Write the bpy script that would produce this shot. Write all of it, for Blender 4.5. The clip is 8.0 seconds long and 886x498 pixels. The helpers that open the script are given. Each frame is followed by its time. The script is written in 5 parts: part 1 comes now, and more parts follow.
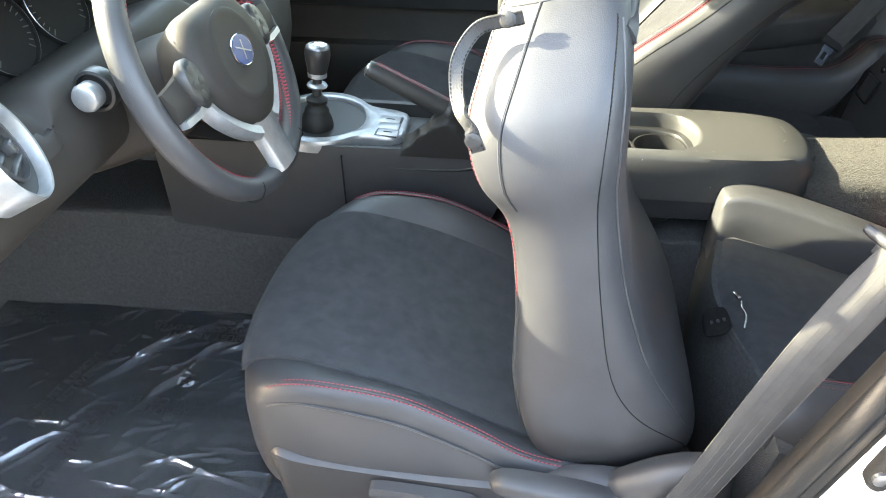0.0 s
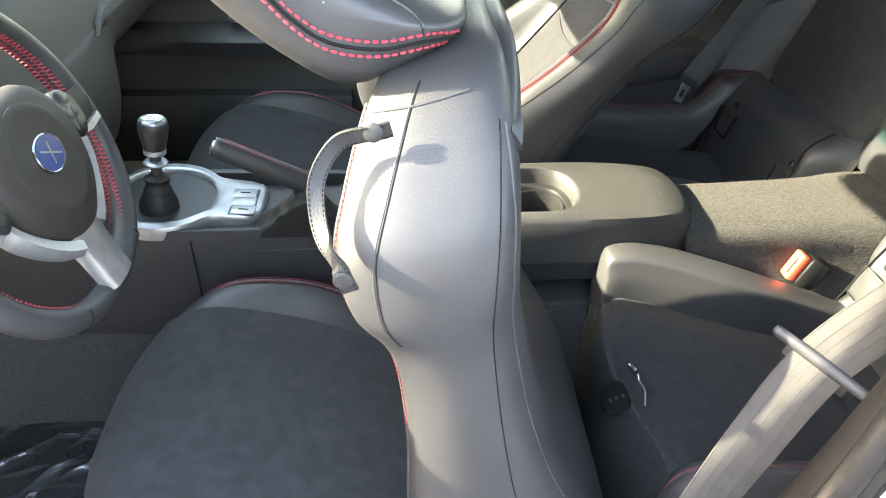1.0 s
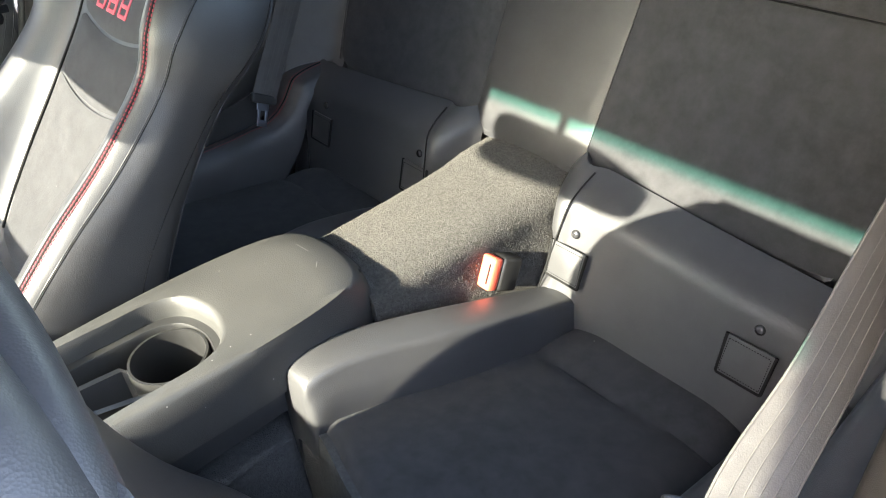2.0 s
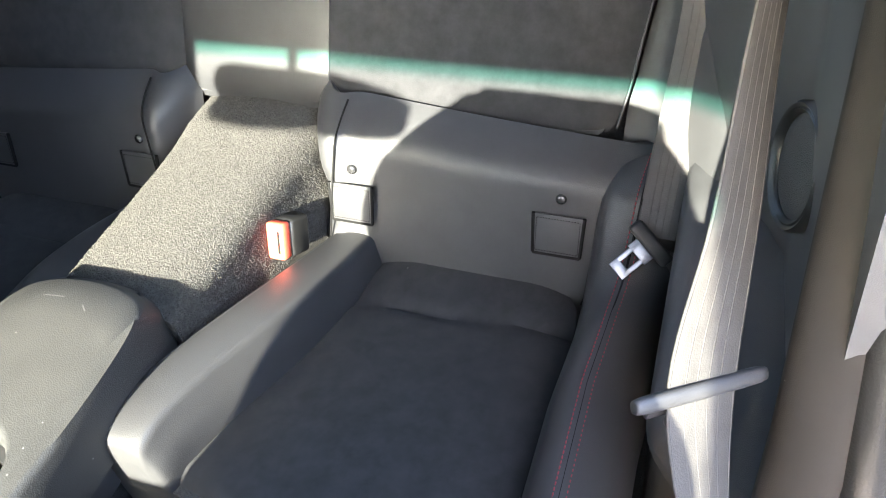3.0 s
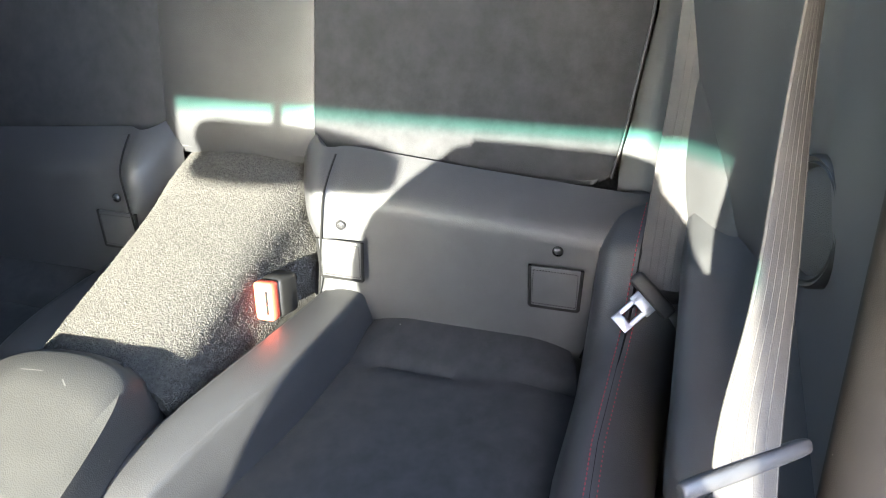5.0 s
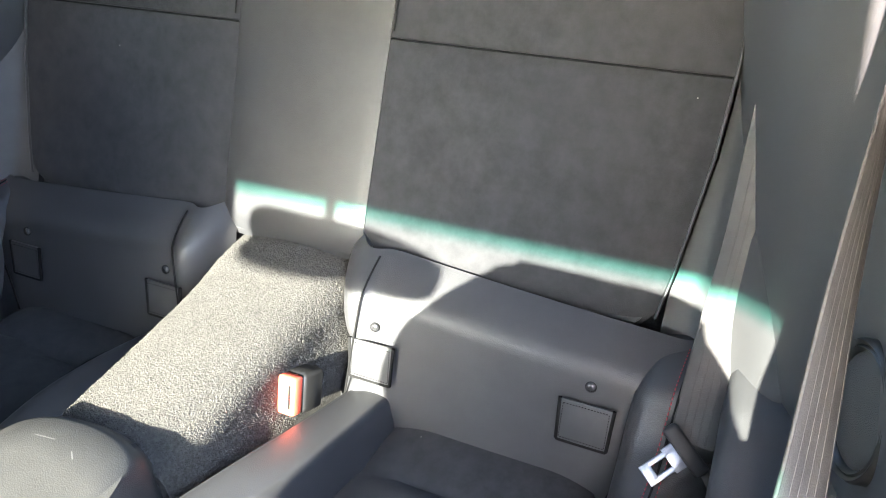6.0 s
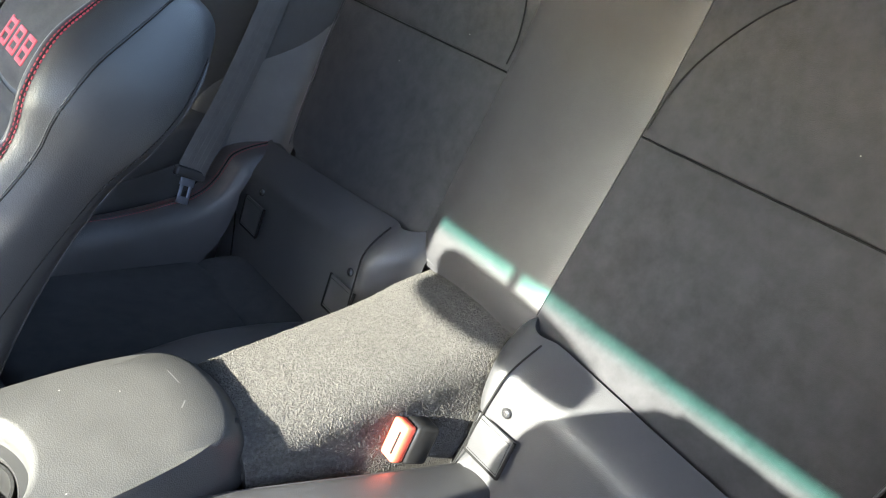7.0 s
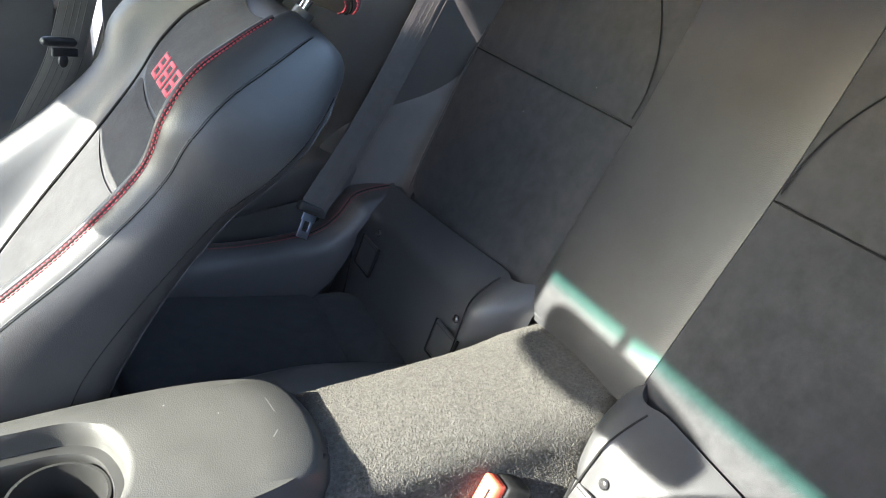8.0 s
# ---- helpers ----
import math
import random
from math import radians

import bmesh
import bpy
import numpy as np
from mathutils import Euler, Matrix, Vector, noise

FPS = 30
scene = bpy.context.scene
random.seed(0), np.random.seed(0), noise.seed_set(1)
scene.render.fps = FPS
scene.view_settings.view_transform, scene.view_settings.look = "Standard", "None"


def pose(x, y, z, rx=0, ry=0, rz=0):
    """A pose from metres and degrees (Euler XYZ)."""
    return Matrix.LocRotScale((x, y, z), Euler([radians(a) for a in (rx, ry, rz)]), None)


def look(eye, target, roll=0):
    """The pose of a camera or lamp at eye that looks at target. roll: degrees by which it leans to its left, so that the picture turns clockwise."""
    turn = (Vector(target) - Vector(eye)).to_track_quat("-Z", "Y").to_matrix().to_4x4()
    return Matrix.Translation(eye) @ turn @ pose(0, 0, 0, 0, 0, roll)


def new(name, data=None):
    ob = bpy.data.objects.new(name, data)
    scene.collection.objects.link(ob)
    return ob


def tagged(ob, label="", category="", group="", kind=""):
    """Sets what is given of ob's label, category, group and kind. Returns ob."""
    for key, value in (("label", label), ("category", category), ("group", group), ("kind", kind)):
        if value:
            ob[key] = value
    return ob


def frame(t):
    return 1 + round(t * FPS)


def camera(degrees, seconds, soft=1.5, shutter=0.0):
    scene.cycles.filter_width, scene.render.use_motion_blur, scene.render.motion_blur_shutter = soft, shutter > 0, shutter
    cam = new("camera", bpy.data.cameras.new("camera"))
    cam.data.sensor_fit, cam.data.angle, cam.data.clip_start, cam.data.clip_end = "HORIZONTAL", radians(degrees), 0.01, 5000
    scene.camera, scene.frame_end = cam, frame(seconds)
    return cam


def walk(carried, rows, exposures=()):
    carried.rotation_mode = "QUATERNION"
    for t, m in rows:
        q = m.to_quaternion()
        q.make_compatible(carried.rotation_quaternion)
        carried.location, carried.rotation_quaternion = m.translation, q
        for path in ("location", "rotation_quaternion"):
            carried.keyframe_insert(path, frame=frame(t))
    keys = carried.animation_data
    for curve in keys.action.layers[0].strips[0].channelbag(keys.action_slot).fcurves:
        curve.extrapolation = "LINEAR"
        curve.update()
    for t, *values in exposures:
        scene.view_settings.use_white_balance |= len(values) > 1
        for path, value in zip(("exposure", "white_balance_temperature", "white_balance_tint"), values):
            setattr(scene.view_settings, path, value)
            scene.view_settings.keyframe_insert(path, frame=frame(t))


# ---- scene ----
cam = camera(62.2, 8.0, soft=1.0)
PATH = [
    (0, (-0.214, -1.202, 1.255), (-0.449, 0.403, 0.085), -0.90),
    (0.5, (-0.235, -1.198, 1.280), (-0.335, 0.427, 0.118), 0.41),
    (1, (-0.226, -1.052, 1.280), (-0.119, 0.588, 0.139), 1.39),
    (1.2, (-0.205, -0.958, 1.275), (0.038, 0.667, 0.135), 0.80),
    (1.5, (-0.168, -0.849, 1.264), (0.285, 0.743, 0.142), -2.33),
    (1.8, (-0.140, -0.736, 1.260), (0.623, 0.691, 0.087), -4.24),
    (2, (-0.140, -0.691, 1.231), (0.870, 0.550, 0.031), -4.41),
    (2.2, (-0.128, -0.650, 1.238), (1.016, 0.371, -0.047), -5.50),
    (3.3, (-0.134, -0.558, 1.198), (1.166, -0.033, -0.228), -8.20),
    (3.5, (-0.138, -0.540, 1.197), (1.134, -0.044, -0.264), -8.55),
    (4, (-0.139, -0.532, 1.195), (1.104, -0.043, -0.294), -8.92),
    (4.5, (-0.130, -0.533, 1.202), (1.183, -0.033, -0.222), -8.39),
    (4.7, (-0.123, -0.536, 1.203), (1.223, -0.027, -0.186), -7.82),
    (5.8, (-0.078, -0.553, 1.227), (1.413, 0.084, 0.056), -4.01),
    (6, (-0.073, -0.555, 1.223), (1.411, 0.155, 0.086), -2.55),
    (6.5, (-0.028, -0.565, 1.213), (1.327, 0.445, 0.143), 1.18),
    (6.8, (-0.011, -0.564, 1.218), (1.240, 0.582, 0.159), 6.59),
    (7, (0.002, -0.571, 1.218), (1.183, 0.677, 0.194), 8.81),
    (7.5, (0.012, -0.576, 1.208), (1.023, 0.839, 0.221), 9.66),
    (8, (0.025, -0.571, 1.207), (0.959, 0.926, 0.266), 7.88),
]
walk(cam, [(t, look(eye, target, roll)) for t, eye, target, roll in PATH], exposures=[(0.0, 5.70, 8800, 12), (0.5, 5.66, 9100, 13), (1.0, 5.57, 9100, 15), (1.5, 5.37, 8900, 16), (2.0, 5.54, 7900, 17), (2.2, 5.74, 7700, 17), (3.5, 5.93, 7500, 17), (4.5, 6.13, 7500, 16), (6.0, 6.15, 7200, 18), (6.5, 5.98, 7200, 18), (8.0, 5.64, 7200, 18)])

# ---- daylight: low sun dead ahead of the car, through the windscreen ----
SUN_DIR = Vector((1.0, -0.05, -0.50)).normalized()
world = bpy.data.worlds.new("world")
scene.world = world
world.use_nodes = True
wn = world.node_tree
sky = wn.nodes.new("ShaderNodeTexSky")
sky.sky_type, sky.sun_disc = "NISHITA", False
sky.sun_elevation = math.asin(-SUN_DIR.z)
sky.sun_rotation = math.atan2(-SUN_DIR.x, -SUN_DIR.y)
wn.links.new(sky.outputs[0], wn.nodes["Background"].inputs[0])
wn.nodes["Background"].inputs[1].default_value = 0.15
sun_data = bpy.data.lights.new("sun", "SUN")
sun_data.energy, sun_data.angle, sun_data.color = 1.8, radians(0.55), (1.0, 0.97, 0.94)
sun = new("sun", sun_data)
sun.matrix_world = look((-3, 0, 3), Vector((-3, 0, 3)) + SUN_DIR)


# ---- materials ----
def material(name, colour, rough=0.5, metal=0.0, colour2=None, scale=8.0, bump=0.0, bump_scale=300.0, kind="noise",
             spec=0.5, sheen=0.0, coat=0.0, rough_var=0.0, specks=0.0, scratches=0.0):
    mat = bpy.data.materials.new(name)
    mat.use_nodes = True
    nt = mat.node_tree
    b = nt.nodes["Principled BSDF"]
    b.inputs["Roughness"].default_value = rough
    b.inputs["Metallic"].default_value = metal
    b.inputs["Specular IOR Level"].default_value = spec
    b.inputs["Sheen Weight"].default_value = sheen
    b.inputs["Sheen Roughness"].default_value = 0.5
    b.inputs["Coat Weight"].default_value = coat
    b.inputs["Coat Roughness"].default_value = 0.08
    b.inputs["Base Color"].default_value = (*colour, 1)
    co = nt.nodes.new("ShaderNodeTexCoord")
    if colour2:
        big = nt.nodes.new("ShaderNodeTexNoise")
        big.inputs["Scale"].default_value, big.inputs["Detail"].default_value = scale, 7
        big.inputs["Roughness"].default_value = 0.65
        nt.links.new(co.outputs["Object"], big.inputs["Vector"])
        ramp = nt.nodes.new("ShaderNodeValToRGB")
        ramp.color_ramp.elements[0].position, ramp.color_ramp.elements[1].position = 0.32, 0.68
        ramp.color_ramp.elements[0].color, ramp.color_ramp.elements[1].color = (*colour, 1), (*colour2, 1)
        nt.links.new(big.outputs["Fac"], ramp.inputs[0])
        nt.links.new(ramp.outputs[0], b.inputs["Base Color"])
        if rough_var:
            mr = nt.nodes.new("ShaderNodeMapRange")
            mr.inputs["To Min"].default_value, mr.inputs["To Max"].default_value = rough - rough_var, rough + rough_var
            nt.links.new(big.outputs["Fac"], mr.inputs["Value"])
            nt.links.new(mr.outputs[0], b.inputs["Roughness"])
    if specks and colour2:
        vor, less, mix = nt.nodes.new("ShaderNodeTexVoronoi"), nt.nodes.new("ShaderNodeMath"), nt.nodes.new("ShaderNodeMix")
        vor.inputs["Scale"].default_value = specks
        less.operation, less.inputs[1].default_value = "LESS_THAN", min(0.055, 0.0008 * specks)
        mix.data_type, mix.blend_type = "RGBA", "MIX"
        mix.inputs["B"].default_value = (0.22, 0.215, 0.20, 1)
        nt.links.new(co.outputs["Object"], vor.inputs["Vector"])
        nt.links.new(vor.outputs["Distance"], less.inputs[0])
        nt.links.new(less.outputs[0], mix.inputs["Factor"])
        nt.links.new(ramp.outputs[0], mix.inputs["A"])
        nt.links.new(mix.outputs["Result"], b.inputs["Base Color"])
    if scratches:
        # a few hair-thin pale scuffs, broken up by a mask
        last = b.inputs["Base Color"].links[0].from_socket
        cell, thin, mask, gate, both, mix = [nt.nodes.new("ShaderNode" + n) for n in ("TexVoronoi", "Math", "TexNoise", "Math", "Math", "Mix")]
        cell.feature, cell.inputs["Scale"].default_value = "DISTANCE_TO_EDGE", scratches
        thin.operation, thin.inputs[1].default_value = "LESS_THAN", 0.0045
        mask.inputs["Scale"].default_value = scratches * 0.8
        gate.operation, gate.inputs[1].default_value = "GREATER_THAN", 0.57
        both.operation = "MULTIPLY"
        mix.data_type = "RGBA"
        mix.inputs["B"].default_value = (0.10, 0.098, 0.093, 1)
        nt.links.new(co.outputs["Object"], cell.inputs["Vector"])
        nt.links.new(co.outputs["Object"], mask.inputs["Vector"])
        nt.links.new(cell.outputs["Distance"], thin.inputs[0])
        nt.links.new(mask.outputs["Fac"], gate.inputs[0])
        nt.links.new(thin.outputs[0], both.inputs[0])
        nt.links.new(gate.outputs[0], both.inputs[1])
        nt.links.new(both.outputs[0], mix.inputs["Factor"])
        nt.links.new(last, mix.inputs["A"])
        nt.links.new(mix.outputs["Result"], b.inputs["Base Color"])
    if bump:
        if kind == "voronoi":
            tex = nt.nodes.new("ShaderNodeTexVoronoi")
            tex.inputs["Scale"].default_value = bump_scale
            out = tex.outputs["Distance"]
        elif kind == "wave":
            tex = nt.nodes.new("ShaderNodeTexWave")
            tex.inputs["Scale"].default_value = bump_scale
            out = tex.outputs["Fac"]
        else:
            tex = nt.nodes.new("ShaderNodeTexNoise")
            tex.inputs["Scale"].default_value, tex.inputs["Detail"].default_value = bump_scale, 3
            out = tex.outputs["Fac"]
        nt.links.new(co.outputs["Object"], tex.inputs["Vector"])
        bn = nt.nodes.new("ShaderNodeBump")
        bn.inputs["Strength"].default_value, bn.inputs["Distance"].default_value = bump, 0.002
        nt.links.new(out, bn.inputs["Height"])
        nt.links.new(bn.outputs[0], b.inputs["Normal"])
    return mat


LEATHER = material("black_leather", (0.020, 0.020, 0.0215), 0.47, colour2=(0.028, 0.028, 0.0295), scale=14, bump=0.10, bump_scale=800, kind="voronoi", rough_var=0.06, spec=0.36)
# The seat leather again, made paler and glossier to brighten the rear.
REARLEATHER = material("lifted_rear_leather", (0.027, 0.027, 0.0285), 0.48, colour2=(0.036, 0.036, 0.0375), scale=14, bump=0.10, bump_scale=800, kind="voronoi", rough_var=0.06, spec=0.44)
SUEDE = material("black_suede", (0.022, 0.022, 0.0235), 0.95, colour2=(0.033, 0.033, 0.035), scale=40, bump=0.45, bump_scale=1900, spec=0.1, sheen=0.04, specks=16)
PLASTIC = material("black_plastic", (0.019, 0.019, 0.020), 0.48, colour2=(0.026, 0.026, 0.027), scale=20, bump=0.09, bump_scale=1300, kind="voronoi", rough_var=0.07, spec=0.32)
DUSTY = material("dusty_black_plastic", (0.022, 0.022, 0.021), 0.55, colour2=(0.031, 0.0305, 0.029), scale=16, bump=0.14, bump_scale=750, kind="voronoi", rough_var=0.08, specks=48, scratches=8.0)
DUSTY_LEATHER = material("dusty_black_leather", (0.024, 0.024, 0.026), 0.42, colour2=(0.036, 0.036, 0.038), scale=14, bump=0.07, bump_scale=1000, kind="voronoi", rough_var=0.08, specks=70, spec=0.36)
STRAP = material("strap_leather", (0.014, 0.014, 0.015), 0.5, colour2=(0.022, 0.022, 0.022), scale=30, bump=0.15, bump_scale=700, kind="voronoi", spec=0.3)
TRIM = material("dark_trim_plastic", (0.032, 0.029, 0.0265), 0.6, colour2=(0.042, 0.038, 0.035), scale=12, bump=0.06, bump_scale=1400, kind="voronoi", spec=0.25)
DASH = material("dark_brown_dash_plastic", (0.0175, 0.0150, 0.0132), 0.62, colour2=(0.024, 0.0208, 0.0185), scale=12, bump=0.07, bump_scale=1300, kind="voronoi", spec=0.16, rough_var=0.05)
QUARTER = material("quarter_trim_plastic", (0.034, 0.0342, 0.0352), 0.55, colour2=(0.046, 0.0462, 0.0472), scale=12, bump=0.08, bump_scale=1200, kind="voronoi", spec=0.35, rough_var=0.05)
# Steel with the blue of reflected sky put into its colour.
BLADE = material("sky_tinted_steel", (0.24, 0.275, 0.33), 0.42, metal=1.0, colour2=(0.30, 0.345, 0.41), scale=60)
# For black parts; in the cup well it also stands in for shade.
DARK = material("black_and_shaded_plastic", (0.008, 0.008, 0.008), 0.45, colour2=(0.012, 0.012, 0.012), scale=30)
PILLAR = material("dark_pillar_plastic", (0.012, 0.0108, 0.0100), 0.6, colour2=(0.018, 0.0162, 0.015), scale=14, bump=0.06, bump_scale=1400, kind="voronoi", spec=0.14, specks=55)
STUD = material("stud_plastic", (0.02, 0.02, 0.021), 0.22, spec=0.6)
GLOSS = material("gloss_black", (0.012, 0.012, 0.013), 0.12, coat=0.5)
CARPET = material("grey_carpet", (0.038, 0.0364, 0.0338), 1.0, colour2=(0.072, 0.0686, 0.0636), scale=240, bump=0.95, bump_scale=430, spec=0.05)
MATCARPET = material("mat_carpet", (0.026, 0.0268, 0.0272), 1.0, colour2=(0.044, 0.0455, 0.046), scale=160, bump=1.0, bump_scale=500, spec=0.05)
FLOORCARPET = material("black_carpet", (0.034, 0.035, 0.036), 1.0, colour2=(0.056, 0.057, 0.058), scale=160, bump=1.0, bump_scale=500, spec=0.05)
SILVER = material("silver_satin", (0.21, 0.215, 0.22), 0.36, metal=0.7, colour2=(0.32, 0.325, 0.33), scale=30)
CHROME = material("chrome", (0.55, 0.55, 0.56), 0.18, metal=1.0)
STEEL = material("steel", (0.19, 0.19, 0.20), 0.42, metal=1.0, colour2=(0.25, 0.25, 0.25), scale=40)
REDTHREAD = material("red_thread", (0.27, 0.022, 0.035), 0.7)
BLACKTHREAD = material("black_thread", (0.009, 0.009, 0.009), 0.9, spec=0.08)
REDPLASTIC = material("red_button_plastic", (0.88, 0.12, 0.07), 0.3)
PALETHREAD = material("pale_thread", (0.45, 0.45, 0.44), 0.8)
WEB = material("grey_webbing", (0.035, 0.0325, 0.031), 0.7, colour2=(0.049, 0.0455, 0.0438), scale=60, bump=0.15, bump_scale=900)
# The same webbing darkened, since the front belts come out overlit.
FRONTWEB = material("dimmed_front_webbing", (0.024, 0.0222, 0.0205), 0.75, colour2=(0.034, 0.0316, 0.0292), scale=60, bump=0.15, bump_scale=900, spec=0.3)
WHITEPAINT = material("white_car_paint", (0.78, 0.78, 0.78), 0.25, colour2=(0.8, 0.8, 0.8), scale=5, coat=0.6)
RUBBER = material("black_rubber", (0.010, 0.0098, 0.0095), 0.55, bump=0.2, bump_scale=500, spec=0.25)
ASPHALT = material("worn_asphalt", (0.085, 0.083, 0.078), 0.9, colour2=(0.12, 0.117, 0.11), scale=3, bump=0.8, bump_scale=120)
HEADLINER = material("grey_headliner", (0.25, 0.245, 0.24), 0.95, colour2=(0.29, 0.285, 0.28), scale=40, bump=0.3, bump_scale=600)
SPEAKER = material("speaker_surround_plastic", (0.007, 0.007, 0.007), 0.85, bump=0.1, bump_scale=900, spec=0.12)
MESH = material("speaker_mesh", (0.02, 0.02, 0.02), 0.6, bump=0.5, bump_scale=1500, kind="voronoi")
WHITEMARK = material("white_mark", (0.7, 0.7, 0.7), 0.5)
BLUE = material("blue_enamel", (0.008, 0.024, 0.09), 0.35, colour2=(0.010, 0.028, 0.10), scale=60, spec=0.25)


def glass_material(name, tint, band=False):
    """Thin glass; with a teal shade band along its upper edge."""
    mat = bpy.data.materials.new(name)
    mat.use_nodes = True
    nt = mat.node_tree
    nt.nodes.remove(nt.nodes["Principled BSDF"])
    tr, gl, mx = nt.nodes.new("ShaderNodeBsdfTransparent"), nt.nodes.new("ShaderNodeBsdfGlossy"), nt.nodes.new("ShaderNodeMixShader")
    tr.inputs[0].default_value = (*tint, 1)
    gl.inputs["Roughness"].default_value = 0.01
    mx.inputs[0].default_value = 0.06
    if band:
        co, sep, ramp = nt.nodes.new("ShaderNodeTexCoord"), nt.nodes.new("ShaderNodeSeparateXYZ"), nt.nodes.new("ShaderNodeValToRGB")
        mr = nt.nodes.new("ShaderNodeMapRange")
        mr.inputs["From Min"].default_value, mr.inputs["From Max"].default_value = 1.314, 1.325
        nt.links.new(co.outputs["Object"], sep.inputs[0])
        nt.links.new(sep.outputs[2], mr.inputs["Value"])
        nt.links.new(mr.outputs[0], ramp.inputs[0])
        ramp.color_ramp.elements[0].color, ramp.color_ramp.elements[1].color = (*tint, 1), (0.26, 0.66, 0.58, 1)
        ramp.color_ramp.elements[0].position = 0.3
        nt.links.new(ramp.outputs[0], tr.inputs[0])
    nt.links.new(tr.outputs[0], mx.inputs[1])
    nt.links.new(gl.outputs[0], mx.inputs[2])
    nt.links.new(mx.outputs[0], nt.nodes["Material Output"].inputs[0])
    return mat


SCREEN = glass_material("windscreen_glass", (0.86, 0.92, 0.90), band=True)
PANE = glass_material("side_glass", (0.92, 0.95, 0.93))
# Transmission cut in these two to darken the rear and passenger side.
DIMPANE = glass_material("dimmed_glass", (0.50, 0.53, 0.53))
DARKPANE = glass_material("darkened_quarter_glass", (0.16, 0.17, 0.17))


# ---- mesh helpers ----
def spline(pts, n, closed=False):
    """n points on a Catmull-Rom curve through pts."""
    p = np.array(pts, float)
    k = len(p)
    if closed:
        ts = np.arange(n) * k / n
        idx = lambda i: p[i % k]
    else:
        ts = np.linspace(0, k - 1, n)
        idx = lambda i: p[i] if 0 <= i < k else (2 * p[0] - p[1] if i < 0 else 2 * p[-1] - p[-2])
    out = []
    for t in ts:
        i = int(math.floor(t))
        if not closed:
            i = min(i, k - 2)
        f = t - i
        a, b, c, d = idx(i - 1), idx(i), idx(i + 1), idx(i + 2)
        out.append(0.5 * (2 * b + (c - a) * f + (2 * a - 5 * b + 4 * c - d) * f * f + (3 * b - a - 3 * c + d) * f ** 3))
    return np.array(out)


def curve(table, n):
    """Rows of numbers, smoothly interpolated to n rows by the first column."""
    t = np.array(table, float)
    return spline(t, n)


def loft(rows, closed=True, caps=True):
    """A bmesh skinned over rows of equally many points."""
    bm = bmesh.new()
    vs = [[bm.verts.new(p) for p in row] for row in rows]
    n = len(vs[0])
    for a, b in zip(vs, vs[1:]):
        for i in range(n if closed else n - 1):
            j = (i + 1) % n
            bm.faces.new((a[i], a[j], b[j], b[i]))
    if closed and caps:
        for ring in (vs[0][::-1], vs[-1]):
            c = bm.verts.new(sum((v.co for v in ring), Vector()) / n)
            for i in range(n):
                bm.faces.new((ring[i], ring[(i + 1) % n], c))
    bmesh.ops.recalc_face_normals(bm, faces=bm.faces)
    return bm


def sheet(grid, thick, hint=(0, 0, 1)):
    """A slab: the grid is its outer face, which looks towards hint; it is thick deep and its rim is rounded."""
    g = np.array(grid, float)
    du = np.gradient(g, axis=0)
    dv = np.gradient(g, axis=1)
    nrm = np.cross(du, dv)
    nrm /= np.linalg.norm(nrm, axis=-1, keepdims=True) + 1e-12
    if (nrm * np.array(hint)).sum() < 0:
        nrm = -nrm
    back = g - nrm * thick
    bm = bmesh.new()
    a = [[bm.verts.new(p) for p in row] for row in g]
    b = [[bm.verts.new(p) for p in row] for row in back]
    r, c = g.shape[:2]
    for i in range(r - 1):
        for j in range(c - 1):
            bm.faces.new((a[i][j], a[i + 1][j], a[i + 1][j + 1], a[i][j + 1]))
            bm.faces.new((b[i][j], b[i][j + 1], b[i + 1][j + 1], b[i + 1][j]))
    rim = [(0, j) for j in range(c)] + [(i, c - 1) for i in range(1, r)] + [(r - 1, j) for j in range(c - 2, -1, -1)] + [(i, 0) for i in range(r - 2, 0, -1)]
    for p, q in zip(rim, rim[1:] + rim[:1]):
        bm.faces.new((a[p[0]][p[1]], a[q[0]][q[1]], b[q[0]][q[1]], b[p[0]][p[1]]))
    bmesh.ops.recalc_face_normals(bm, faces=bm.faces)
    return bm


def pad(grid, height, hint=(0, 0, 1), edge=0.18, thick=0.01):
    """A cushion: the grid, swollen by height along hint, falling off to its rim."""
    g = np.array(grid, float)
    r, c = g.shape[:2]
    u, v = np.linspace(0, 1, r)[:, None], np.linspace(0, 1, c)[None]
    rise = lambda t: np.clip(np.minimum(t, 1 - t) / edge, 0, 1)
    f = (1 - (1 - rise(u)) ** 2.2) * (1 - (1 - rise(v)) ** 2.2)
    h = np.array(hint, float)
    return sheet(g + (f * height)[..., None] * h / np.linalg.norm(h), thick, hint)


def bilinear(a, b, c, d, r, s):
    """A grid between the corners a, b (first row) and d, c (last row)."""
    a, b, c, d = (np.array(p, float) for p in (a, b, c, d))
    u, v = np.linspace(0, 1, r)[:, None, None], np.linspace(0, 1, s)[None, :, None]
    return (a * (1 - v) + b * v) * (1 - u) + (d * (1 - v) + c * v) * u


